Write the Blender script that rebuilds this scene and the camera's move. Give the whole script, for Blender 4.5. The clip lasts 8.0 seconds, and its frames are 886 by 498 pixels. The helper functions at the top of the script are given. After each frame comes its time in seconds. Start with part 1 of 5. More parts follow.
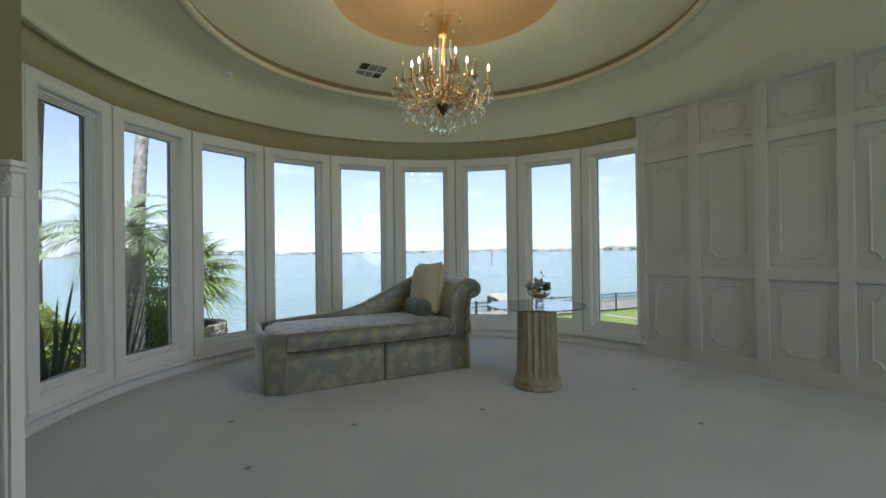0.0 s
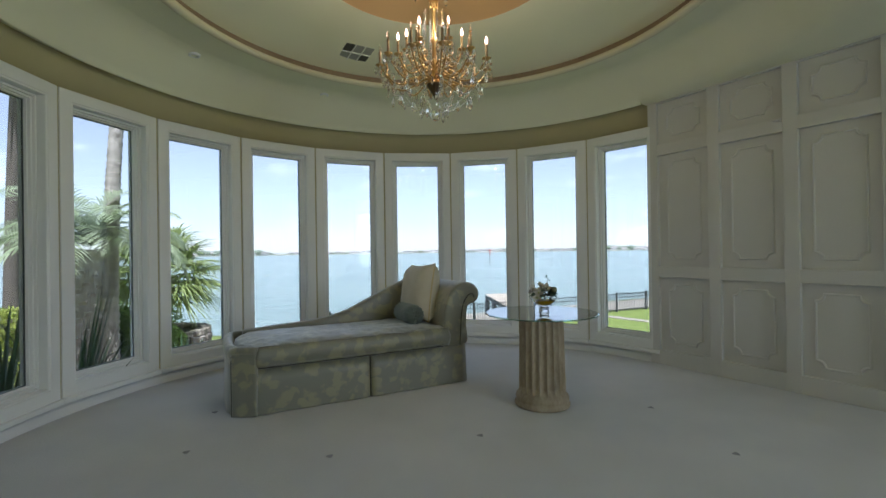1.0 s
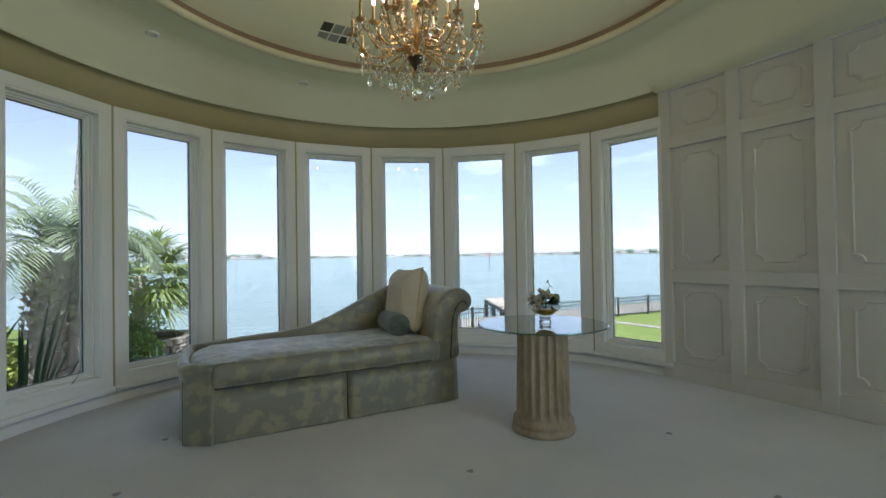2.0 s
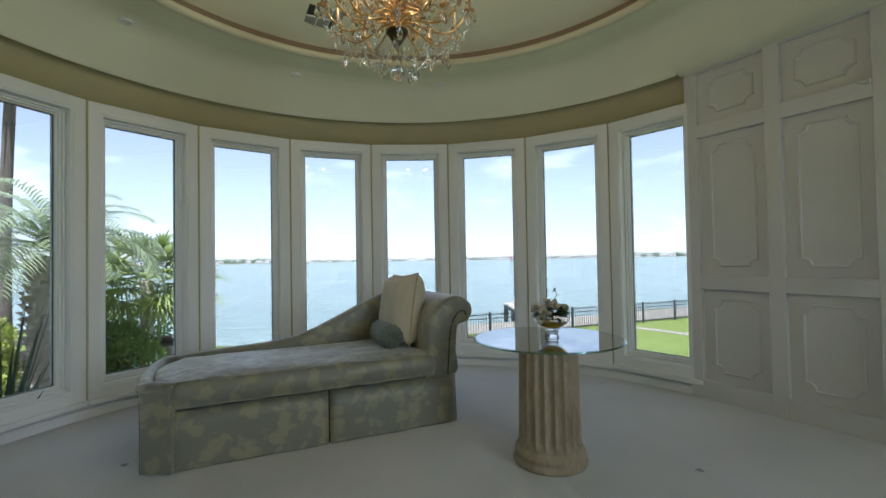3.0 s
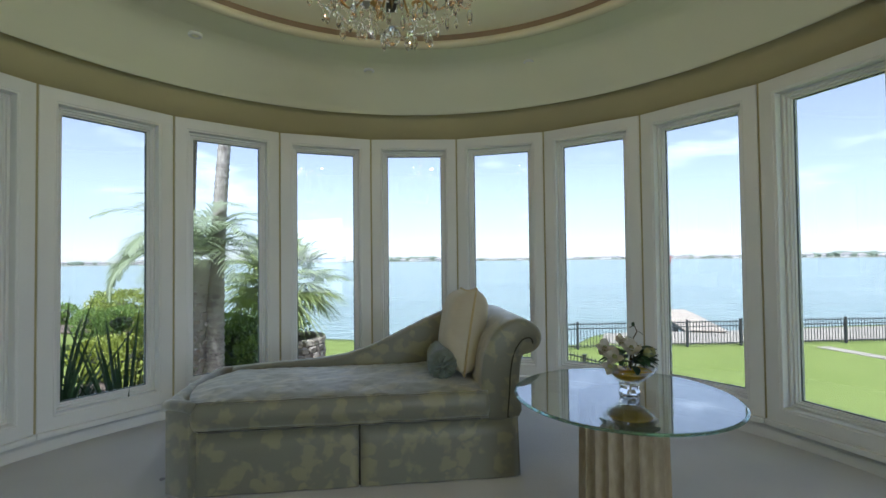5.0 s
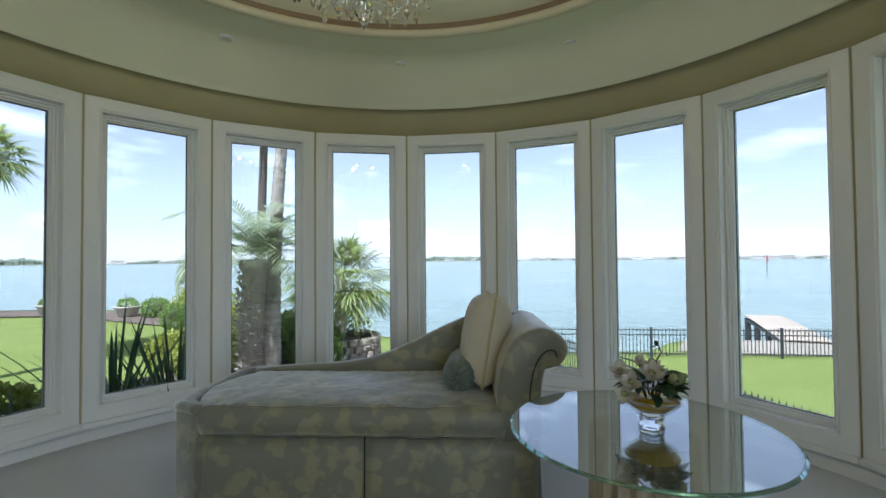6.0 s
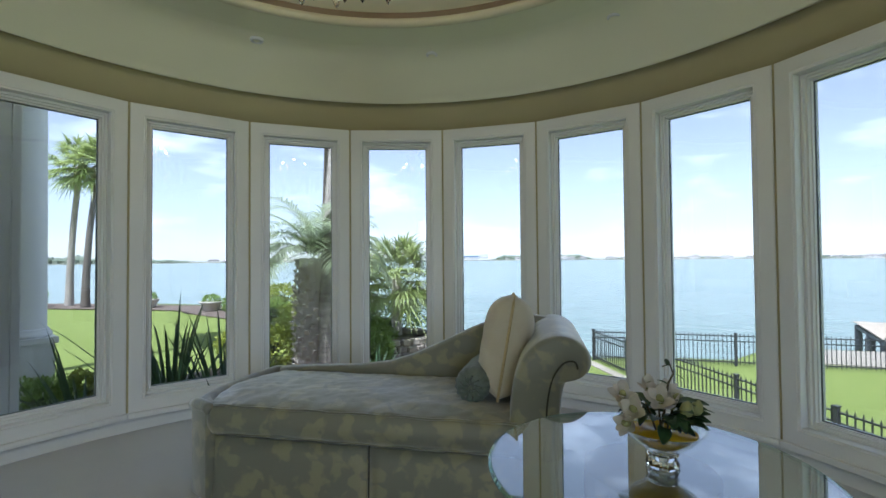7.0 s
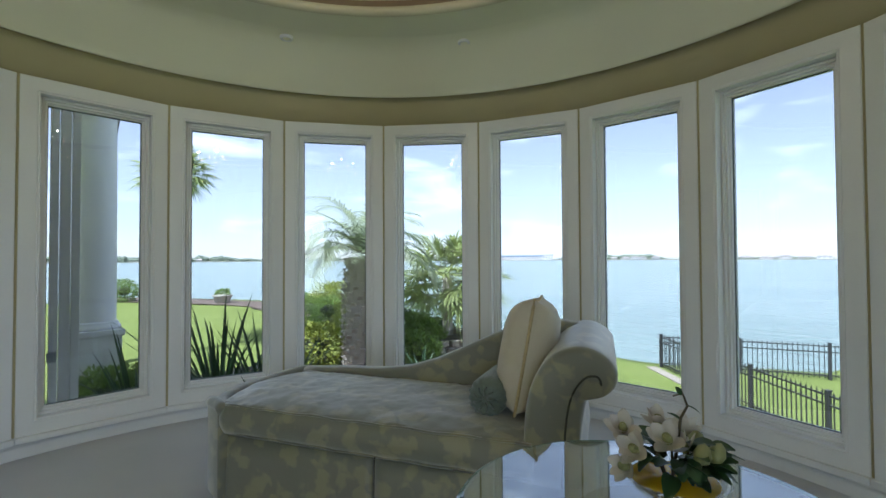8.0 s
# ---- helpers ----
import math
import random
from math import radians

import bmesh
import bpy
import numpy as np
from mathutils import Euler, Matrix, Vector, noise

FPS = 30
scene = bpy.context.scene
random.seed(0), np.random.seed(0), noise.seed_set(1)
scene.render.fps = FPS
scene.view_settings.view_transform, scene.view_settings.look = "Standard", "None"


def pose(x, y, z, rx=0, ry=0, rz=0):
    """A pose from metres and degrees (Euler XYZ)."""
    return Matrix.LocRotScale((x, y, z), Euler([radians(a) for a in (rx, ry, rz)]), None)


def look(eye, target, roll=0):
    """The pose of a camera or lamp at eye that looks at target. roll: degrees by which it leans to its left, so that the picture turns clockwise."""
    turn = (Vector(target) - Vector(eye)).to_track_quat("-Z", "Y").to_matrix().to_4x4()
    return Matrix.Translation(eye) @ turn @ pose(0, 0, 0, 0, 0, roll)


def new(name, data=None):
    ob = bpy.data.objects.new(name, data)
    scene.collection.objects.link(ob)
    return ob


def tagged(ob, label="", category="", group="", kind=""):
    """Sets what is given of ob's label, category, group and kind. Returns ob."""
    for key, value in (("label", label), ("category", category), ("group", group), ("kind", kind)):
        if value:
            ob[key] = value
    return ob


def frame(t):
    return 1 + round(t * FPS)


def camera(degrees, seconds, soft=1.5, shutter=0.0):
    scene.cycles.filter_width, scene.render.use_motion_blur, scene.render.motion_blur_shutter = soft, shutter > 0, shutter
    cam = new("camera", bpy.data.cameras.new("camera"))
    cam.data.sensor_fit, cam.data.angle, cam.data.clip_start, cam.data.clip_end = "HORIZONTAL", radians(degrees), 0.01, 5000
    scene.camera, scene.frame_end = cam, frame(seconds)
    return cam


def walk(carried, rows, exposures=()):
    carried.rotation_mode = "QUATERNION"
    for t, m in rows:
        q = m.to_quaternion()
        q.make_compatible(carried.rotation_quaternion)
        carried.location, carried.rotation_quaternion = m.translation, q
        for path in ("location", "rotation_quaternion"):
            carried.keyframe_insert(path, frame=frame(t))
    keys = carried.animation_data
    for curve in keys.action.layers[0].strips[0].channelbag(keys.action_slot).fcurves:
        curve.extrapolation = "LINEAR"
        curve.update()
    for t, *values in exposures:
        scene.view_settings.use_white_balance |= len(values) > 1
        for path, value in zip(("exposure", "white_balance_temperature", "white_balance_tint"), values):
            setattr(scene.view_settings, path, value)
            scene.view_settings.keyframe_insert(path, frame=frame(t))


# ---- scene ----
cam = camera(88.9, 8.0)
METRES, EYE, TILT, LEAN, TURN = 3.5, 1.27, 0.0, 0.0, 0.0
ROWS = [
    (0.0, 0.0, 0.0, 0.0, 0.0, 0.26, 0.73),
    (0.5, 0.0061, 0.069, -0.0011, -0.18, 0.34, 0.79),
    (1.0, 0.0135, 0.1389, 0.0028, -0.25, 0.22, 0.83),
    (1.5, 0.0246, 0.208, -0.0007, -0.4, 0.38, 0.87),
    (3.0, 0.0989, 0.3922, -0.0017, 2.45, 1.2, 0.99),
    (3.5, 0.1365, 0.4402, 0.007, 6.04, 1.26, 0.99),
    (4.0, 0.1724, 0.4946, 0.0109, 10.78, 1.4, 0.79),
    (4.5, 0.2084, 0.551, 0.0172, 15.94, 1.33, 0.72),
    (6.0, 0.3037, 0.7115, 0.0247, 29.77, 1.3, 0.46),
    (6.5, 0.3297, 0.7641, 0.0245, 34.3, 1.25, 0.44),
    (7.0, 0.3507, 0.8136, 0.0237, 38.65, 1.24, 0.46),
    (7.5, 0.3642, 0.8631, 0.0214, 42.89, 1.31, 0.4),
    (8.0, 0.3683, 0.9092, 0.0224, 46.64, 1.21, 0.27),
]

walk(cam, [(t, pose(0, 0, EYE, TILT, LEAN, TURN) @ pose(METRES * x, METRES * y, METRES * z, 90 + pitch, roll, yaw)) for t, x, y, z, yaw, pitch, roll in ROWS],
     [(0.0, 2.42, 5660, 12), (4.0, 2.56, 5600, 12), (8.0, 2.56, 5520, 12)])

# ---- world and sun ----
SUN_EL, SUN_AZ = radians(62), radians(166)
world = bpy.data.worlds.new("sky")
scene.world = world
world.use_nodes = True
wn, wl = world.node_tree.nodes, world.node_tree.links
wn.clear()
sky = wn.new("ShaderNodeTexSky")
sky.sky_type, sky.sun_disc = "NISHITA", False
sky.sun_elevation, sky.sun_rotation = SUN_EL, SUN_AZ
sky.air_density, sky.dust_density, sky.ozone_density = 1.0, 0.3, 2.0
tc = wn.new("ShaderNodeTexCoord")
mp = wn.new("ShaderNodeMapping")
mp.inputs["Scale"].default_value = (2.2, 2.2, 7.0)
cl = wn.new("ShaderNodeTexNoise")
cl.inputs["Scale"].default_value, cl.inputs["Detail"].default_value = 2.4, 7
cr = wn.new("ShaderNodeMapRange")
cr.inputs["From Min"].default_value, cr.inputs["From Max"].default_value = 0.55, 0.85
cm = wn.new("ShaderNodeMixRGB")
cm.inputs["Color2"].default_value = (7.4, 7.7, 8.1, 1)
bg = wn.new("ShaderNodeBackground")
bg.inputs["Strength"].default_value = 0.15
wo = wn.new("ShaderNodeOutputWorld")
wl.new(tc.outputs["Generated"], mp.inputs["Vector"])
wl.new(mp.outputs["Vector"], cl.inputs["Vector"])
wl.new(cl.outputs["Fac"], cr.inputs["Value"])
wl.new(cr.outputs["Result"], cm.inputs["Fac"])
pale = wn.new("ShaderNodeHueSaturation")
pale.inputs["Saturation"].default_value, pale.inputs["Value"].default_value = 0.43, 0.75
wl.new(sky.outputs["Color"], pale.inputs["Color"])
wl.new(pale.outputs["Color"], cm.inputs["Color1"])
wl.new(cm.outputs["Color"], bg.inputs["Color"])
wl.new(bg.outputs["Background"], wo.inputs["Surface"])
sun = new("sun", bpy.data.lights.new("sun", "SUN"))
sun.data.energy, sun.data.angle, sun.data.color = 5.0, radians(0.5), (1, 0.95, 0.87)
sun_dir = Vector((math.sin(SUN_AZ) * math.cos(SUN_EL), math.cos(SUN_AZ) * math.cos(SUN_EL), math.sin(SUN_EL)))
sun.matrix_world = look(sun_dir * 60, (0, 0, 0))


# ---- strength of the added fill lamp behind, and of the chandelier ----
FILL_LIGHT = 11.0
CHANDELIER_LIGHT = 1.05


# ---- materials ----
def mat(name, a, b=None, scale=8.0, rough=0.6, metal=0.0, bump=0.0, bscale=60.0, stretch=(1, 1, 1), fine=0.35, spec=0.5, sheen=0.0,
        transl=0.0, pieces=0.0):
    """Two mixed colours at two scales of noise, with relief."""
    m = bpy.data.materials.new(name)
    m.use_nodes = True
    n, l = m.node_tree.nodes, m.node_tree.links
    p = n["Principled BSDF"]
    p.inputs["Roughness"].default_value, p.inputs["Metallic"].default_value = rough, metal
    p.inputs["Specular IOR Level"].default_value = spec
    if sheen:
        p.inputs["Sheen Weight"].default_value = sheen
    b = b or tuple(c * 0.86 for c in a)
    t = n.new("ShaderNodeTexCoord")
    mpn = n.new("ShaderNodeMapping")
    mpn.inputs["Scale"].default_value = stretch
    l.new(t.outputs["Object"], mpn.inputs["Vector"])
    big = n.new("ShaderNodeTexNoise")
    big.inputs["Scale"].default_value, big.inputs["Detail"].default_value = scale, 6
    small = n.new("ShaderNodeTexNoise")
    small.inputs["Scale"].default_value, small.inputs["Detail"].default_value = bscale, 4
    l.new(mpn.outputs["Vector"], big.inputs["Vector"])
    l.new(mpn.outputs["Vector"], small.inputs["Vector"])
    mixf = n.new("ShaderNodeMixRGB")
    mixf.inputs["Fac"].default_value = fine
    l.new(big.outputs["Fac"], mixf.inputs["Color1"])
    l.new(small.outputs["Fac"], mixf.inputs["Color2"])
    rg = n.new("ShaderNodeMapRange")
    rg.inputs["From Min"].default_value, rg.inputs["From Max"].default_value = 0.32, 0.68
    l.new(mixf.outputs["Color"], rg.inputs["Value"])
    col = n.new("ShaderNodeMixRGB")
    col.inputs["Color1"].default_value, col.inputs["Color2"].default_value = (*a, 1), (*b, 1)
    l.new(rg.outputs["Result"], col.inputs["Fac"])
    out = col.outputs["Color"]
    if pieces:
        inf = n.new("ShaderNodeObjectInfo")
        hs = n.new("ShaderNodeHueSaturation")
        vr = n.new("ShaderNodeMapRange")
        vr.inputs["To Min"].default_value, vr.inputs["To Max"].default_value = 1 - pieces, 1 + pieces
        l.new(inf.outputs["Random"], vr.inputs["Value"])
        l.new(vr.outputs["Result"], hs.inputs["Value"])
        l.new(out, hs.inputs["Color"])
        out = hs.outputs["Color"]
    l.new(out, p.inputs["Base Color"])
    if bump:
        bp = n.new("ShaderNodeBump")
        bp.inputs["Strength"].default_value, bp.inputs["Distance"].default_value = bump, 0.01
        l.new(small.outputs["Fac"], bp.inputs["Height"])
        l.new(bp.outputs["Normal"], p.inputs["Normal"])
    if transl:
        tr = n.new("ShaderNodeBsdfTranslucent")
        l.new(out, tr.inputs["Color"])
        mx = n.new("ShaderNodeMixShader")
        mx.inputs["Fac"].default_value = transl
        l.new(p.outputs["BSDF"], mx.inputs[1])
        l.new(tr.outputs["BSDF"], mx.inputs[2])
        l.new(mx.outputs["Shader"], n["Material Output"].inputs["Surface"])
    return m


def pane_glass(name, tint, power=5.0, least=0.035):
    m = bpy.data.materials.new(name)
    m.use_nodes = True
    n, l = m.node_tree.nodes, m.node_tree.links
    n.remove(n["Principled BSDF"])
    tr = n.new("ShaderNodeBsdfTransparent")
    tr.inputs["Color"].default_value = (*tint, 1)
    gl = n.new("ShaderNodeBsdfGlossy")
    gl.inputs["Roughness"].default_value = 0.0
    fr = n.new("ShaderNodeLayerWeight")
    fr.inputs["Blend"].default_value = 0.5
    pw = n.new("ShaderNodeMath")
    pw.operation = "POWER"
    pw.inputs[1].default_value = power
    ma = n.new("ShaderNodeMath")
    ma.operation = "MULTIPLY_ADD"
    ma.inputs[1].default_value, ma.inputs[2].default_value = 0.9, least
    mx = n.new("ShaderNodeMixShader")
    l.new(fr.outputs["Facing"], pw.inputs[0])
    l.new(pw.outputs["Value"], ma.inputs[0])
    l.new(ma.outputs["Value"], mx.inputs["Fac"])
    l.new(tr.outputs["BSDF"], mx.inputs[1])
    l.new(gl.outputs["BSDF"], mx.inputs[2])
    l.new(mx.outputs["Shader"], n["Material Output"].inputs["Surface"])
    return m


def clear_glass(name, colour, ior=1.5, rough=0.0):
    m = bpy.data.materials.new(name)
    m.use_nodes = True
    p = m.node_tree.nodes["Principled BSDF"]
    p.inputs["Base Color"].default_value = (*colour, 1)
    p.inputs["Roughness"].default_value, p.inputs["IOR"].default_value = rough, ior
    p.inputs["Transmission Weight"].default_value = 1.0
    return m


def glow(name, colour, strength):
    m = bpy.data.materials.new(name)
    m.use_nodes = True
    p = m.node_tree.nodes["Principled BSDF"]
    p.inputs["Base Color"].default_value = (*colour, 1)
    p.inputs["Emission Color"].default_value = (*colour, 1)
    p.inputs["Emission Strength"].default_value = strength
    return m


WHITE = mat("white trim paint", (0.80, 0.80, 0.78), (0.76, 0.76, 0.74), 3, 0.42, bump=0.015, bscale=60)
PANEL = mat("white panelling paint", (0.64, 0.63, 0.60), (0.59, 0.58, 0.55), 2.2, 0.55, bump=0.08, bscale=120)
TAN = mat("tan wall paint", (0.50, 0.44, 0.25), (0.45, 0.40, 0.23), 2, 0.7, bump=0.08, bscale=150)
CEIL = mat("ceiling paint", (0.84, 0.82, 0.62), (0.79, 0.77, 0.58), 1.5, 0.75, bump=0.06, bscale=140)
LIP = mat("cream lip paint", (0.70, 0.65, 0.47), (0.64, 0.59, 0.42), 2, 0.7)
TRAYEDGE = mat("brown tray edge shade", (0.27, 0.195, 0.125), (0.22, 0.16, 0.10), 3, 0.7)
PEACH = mat("peach dome paint", (0.50, 0.33, 0.15), (0.46, 0.30, 0.14), 1.5, 0.7, bump=0.05, bscale=140)
CARPET = mat("pale carpet", (0.77, 0.77, 0.80), (0.65, 0.65, 0.69), 1.7, 0.95, bump=0.9, bscale=260, fine=0.35, spec=0.1, sheen=0.5)
GASKET = mat("dark gasket", (0.05, 0.06, 0.06), None, 10, 0.6)
GLASS = pane_glass("window glass", (0.51, 0.527, 0.545))
DARKMETAL = mat("black metal", (0.03, 0.032, 0.035), (0.05, 0.05, 0.05), 20, 0.45, spec=0.4)
LAWN = mat("lawn grass", (0.15, 0.19, 0.045), (0.195, 0.235, 0.065), 0.9, 0.9, bscale=7, fine=0.5, spec=0.1)
MULCH = mat("mulch", (0.10, 0.07, 0.05), (0.17, 0.13, 0.10), 4, 0.95, bump=0.8, bscale=50)
CONCRETE = mat("pale concrete", (0.34, 0.30, 0.235), (0.28, 0.245, 0.19), 1.2, 0.9, bump=0.2, bscale=40)
OUTWALL = mat("white stucco", (0.86, 0.86, 0.86), (0.81, 0.81, 0.81), 2, 0.8, bump=0.2, bscale=70)


# ---- mesh helpers ----
def finish(name, bm, material, smooth=False):
    me = bpy.data.meshes.new(name)
    bm.normal_update()
    bm.to_mesh(me)
    bm.free()
    for f in me.polygons:
        f.use_smooth = smooth
    if material:
        me.materials.append(material)
    return me


def part(name, bm, material, parent=None, label="", smooth=False, m=None):
    ob = new(name, finish(name, bm, material, smooth))
    if m is not None:
        ob.matrix_basis = m
    if parent is not None:
        ob.parent = parent
    if label:
        ob["label"] = label
    return ob


def joined(*parts):
    bm = bmesh.new()
    for p in parts:
        me = bpy.data.meshes.new("tmp")
        p.to_mesh(me)
        p.free()
        bm.from_mesh(me)
        bpy.data.meshes.remove(me)
    return bm


def box(x0, x1, y0, y1, z0, z1, bevel=0.0, segs=2):
    bm = bmesh.new()
    bmesh.ops.create_cube(bm, size=1, matrix=Matrix.LocRotScale(((x0 + x1) / 2, (y0 + y1) / 2, (z0 + z1) / 2), None, (x1 - x0, y1 - y0, z1 - z0)))
    if bevel:
        bmesh.ops.bevel(bm, geom=bm.edges[:], offset=bevel, segments=segs, profile=0.5, affect="EDGES")
    return bm


def prism(points, z0, z1):
    """An upright block over a polygon in plan, counter-clockwise."""
    bm = bmesh.new()
    lo = [bm.verts.new((x, y, z0)) for x, y in points]
    hi = [bm.verts.new((x, y, z1)) for x, y in points]
    k = len(points)
    bm.faces.new(lo[::-1])
    bm.faces.new(hi)
    for i in range(k):
        bm.faces.new((lo[i], lo[(i + 1) % k], hi[(i + 1) % k], hi[i]))
    return bm


def lathe(profile, segs=48, a0=0.0, a1=360.0, cx=0.0, cy=0.0, wave=None):
    """A profile of (radius, height) turned round a vertical axis; azimuth runs from +y towards +x."""
    bm = bmesh.new()
    full = abs(a1 - a0) >= 359.9
    cols = segs if full else segs + 1
    rings = []
    for i in range(cols):
        a = radians(a0 + (a1 - a0) * i / segs)
        ring = []
        for r, z in profile:
            q = r * (wave(a, z) if wave else 1)
            ring.append(bm.verts.new((cx + q * math.sin(a), cy + q * math.cos(a), z)))
        rings.append(ring)
    for i in range(segs):
        p, q = rings[i], rings[(i + 1) % cols]
        for j in range(len(profile) - 1):
            bm.faces.new((p[j], p[j + 1], q[j + 1], q[j]))
    bmesh.ops.remove_doubles(bm, verts=bm.verts[:], dist=1e-5)
    return bm


def rect_frame(x0, x1, z0, z1, profile):
    """A mitred frame: a profile of (inset, depth) swept round an upright rectangle."""
    bm = bmesh.new()
    loops = []
    for d, y in profile:
        loops.append([bm.verts.new(c) for c in ((x0 + d, y, z0 + d), (x1 - d, y, z0 + d), (x1 - d, y, z1 - d), (x0 + d, y, z1 - d))])
    for p, q in zip(loops, loops[1:]):
        for i in range(4):
            k = (i + 1) % 4
            bm.faces.new((p[i], p[k], q[k], q[i]))
    bmesh.ops.recalc_face_normals(bm, faces=bm.faces[:])
    return bm


def tube(points, radius, segs=6, taper=None):
    """A round rod along a line of points; radius may change along it."""
    bm = bmesh.new()
    pts = [Vector(p) for p in points]
    rings = []
    for i, p in enumerate(pts):
        d = (pts[min(i + 1, len(pts) - 1)] - pts[max(i - 1, 0)]).normalized()
        u = d.cross(Vector((0, 0, 1)) if abs(d.z) < 0.95 else Vector((1, 0, 0))).normalized()
        v = d.cross(u)
        r = radius if taper is None else radius + (taper - radius) * i / (len(pts) - 1)
        rings.append([bm.verts.new(p + r * (math.cos(2 * math.pi * k / segs) * u + math.sin(2 * math.pi * k / segs) * v)) for k in range(segs)])
    for a, b in zip(rings, rings[1:]):
        for k in range(segs):
            bm.faces.new((a[k], a[(k + 1) % segs], b[(k + 1) % segs], b[k]))
    bm.faces.new(rings[0][::-1])
    bm.faces.new(rings[-1])
    return bm


def structure(name, bm, material, label, category, smooth=False):
    return tagged(part(name, bm, material, None, "", smooth), label, category, kind="structure")


def thing(name, m, label, category, group=""):
    ob = new(name)
    ob.empty_display_size = 0.1
    ob.matrix_basis = m
    return tagged(ob, label, category, group)


# ---- the round room ----
CX, CY, R = -0.015, 3.794, 3.0
PITCH, FIRST = 17.65, -119.55
COUNT = 10
LAST = FIRST + PITCH * COUNT
SILL, HEAD = 0.145, 2.635


def rim(az, r=R):
    a = radians(az)
    return CX + r * math.sin(a), CY + r * math.cos(a)


# panelled wall: leaves the circle almost as its tangent
PW = Vector((2.385, 5.54, 0))
PD = Vector((0.537, -0.843, 0)).normalized()
PN = Vector((-PD.y, PD.x, 0)) * -1
PWM = Matrix.Translation(PW) @ Matrix((( PD.x, -PN.x, 0, 0), (PD.y, -PN.y, 0, 0), (0, 0, 1, 0), (0, 0, 0, 1)))
PANEL_LEN = 5.3
BACK = -2.6

def room_outline(r, side):
    """The room in plan: the round bay, then square behind."""
    return [(-side, BACK - 0.2), (side + 0.6, BACK - 0.2), (side + 0.6, 3.0)] + [rim(az, r) for az in range(74, -123, -4)] + [(-side, 2.15)]


structure("floor", prism(room_outline(R + 0.12, 5.1), -0.2, 0.0), CARPET, "pale grey-white cut-pile wall-to-wall carpet", "carpet")
structure("wall_round_lower", lathe([(R + 0.004, 0.0), (R + 0.004, SILL), (R + 0.26, SILL), (R + 0.26, -2.4), (R + 0.004, -0.2), (R + 0.004, 0)], 60, FIRST - 5, LAST - 1.5, CX, CY),
          WHITE, "low white painted wall under the round row of windows", "wall", True)
structure("wall_round_upper", lathe([(R, HEAD), (R, 3.3), (R + 0.26, 3.3), (R + 0.26, HEAD), (R, HEAD)], 60, FIRST - 5, LAST - 1.5, CX, CY),
          TAN, "tan painted curved wall band above the windows", "wall", True)
structure("baseboard", lathe([(R - 0.016, 0.0), (R - 0.016, 0.065), (R - 0.008, 0.078), (R + 0.002, 0.082)], 60, FIRST - 5, LAST - 2.2, CX, CY),
          WHITE, "white painted baseboard along the curved wall", "baseboard", True)


def window(k):
    az = FIRST + PITCH * (k + 0.5)
    half = R * math.sin(radians(PITCH / 2))
    x, y = rim(az, R * math.cos(radians(PITCH / 2)))
    w = thing("window_%d" % (k + 1), pose(x, y, 0, 0, 0, -az), "tall fixed window in a white stepped casing", "window")
    w["kind"] = "structure"
    a, b = -half + 0.010, half - (0.06 if k == COUNT - 1 else 0.010)
    part("casing", rect_frame(a, b, SILL, HEAD, [(0, 0.06), (0, -0.012), (0.004, -0.016), (0.092, -0.016), (0.098, -0.010), (0.108, -0.010), (0.112, -0.004), (0.112, 0.075)]), WHITE, w)
    part("sash", rect_frame(a, b, SILL, HEAD, [(0.112, 0.06), (0.116, 0.055), (0.130, 0.055), (0.132, 0.075), (0.146, 0.075), (0.150, 0.095), (0.158, 0.095), (0.158, 0.16)]), WHITE, w)
    part("gasket", rect_frame(a, b, SILL, HEAD, [(0.155, 0.118), (0.163, 0.118), (0.163, 0.128)]), GASKET, w)
    part("sill", box(a - 0.002, b + 0.002, -0.045, 0.03, SILL - 0.035, SILL + 0.004, 0.006), WHITE, w)
    g = part("pane", box(a + 0.157, b - 0.157, 0.122, 0.128, SILL + 0.157, HEAD - 0.157), GLASS, w)
    g.visible_shadow = False
    return w


for k in range(COUNT):
    window(k)
for k in range(COUNT):
    az = FIRST + PITCH * k
    x, y = rim(az)
    tagged(part("wall_post_%d" % (k + 1), box(-0.06, 0.06, -0.004, 0.26, SILL, HEAD), TAN, None, "", False, pose(x, y, 0, 0, 0, -az)),
           "narrow tan wall post between two window casings", "wall post", "posts between the windows", "structure")

# ---- ceiling ----
structure("ceiling_soffit", lathe([(R + 0.01, 2.93), (2.90, 2.885), (2.875, 2.872), (2.862, 2.872), (2.856, 2.885), (2.80, 2.93), (2.70, 3.02), (2.60, 3.11), (2.50, 3.165), (2.42, 3.185), (2.30, 3.19)], 96, FIRST - 5, LAST - 3.2, CX, CY),
          CEIL, "cream cove rising from a white edge above the windows", "ceiling", True)
structure("ceiling_cove_end", lathe([(4.3, 2.88), (3.2, 2.88), (2.95, 2.88), (2.88, 2.884), (2.82, 2.915), (2.78, 2.945), (2.70, 3.02), (2.60, 3.11), (2.50, 3.165), (2.42, 3.185), (2.30, 3.19)], 40, LAST - 3.3, 118, CX, CY),
          CEIL, "cream cove running on over the panelled wall", "ceiling", True)
bm = bmesh.new()
ring_n = 96
TRX, TRY = 0.05, 3.755
inner = [bm.verts.new((TRX + 2.075 * math.sin(radians(360 * i / ring_n)), TRY + 2.075 * math.cos(radians(360 * i / ring_n)), 3.186)) for i in range(ring_n)]
far_ring = []
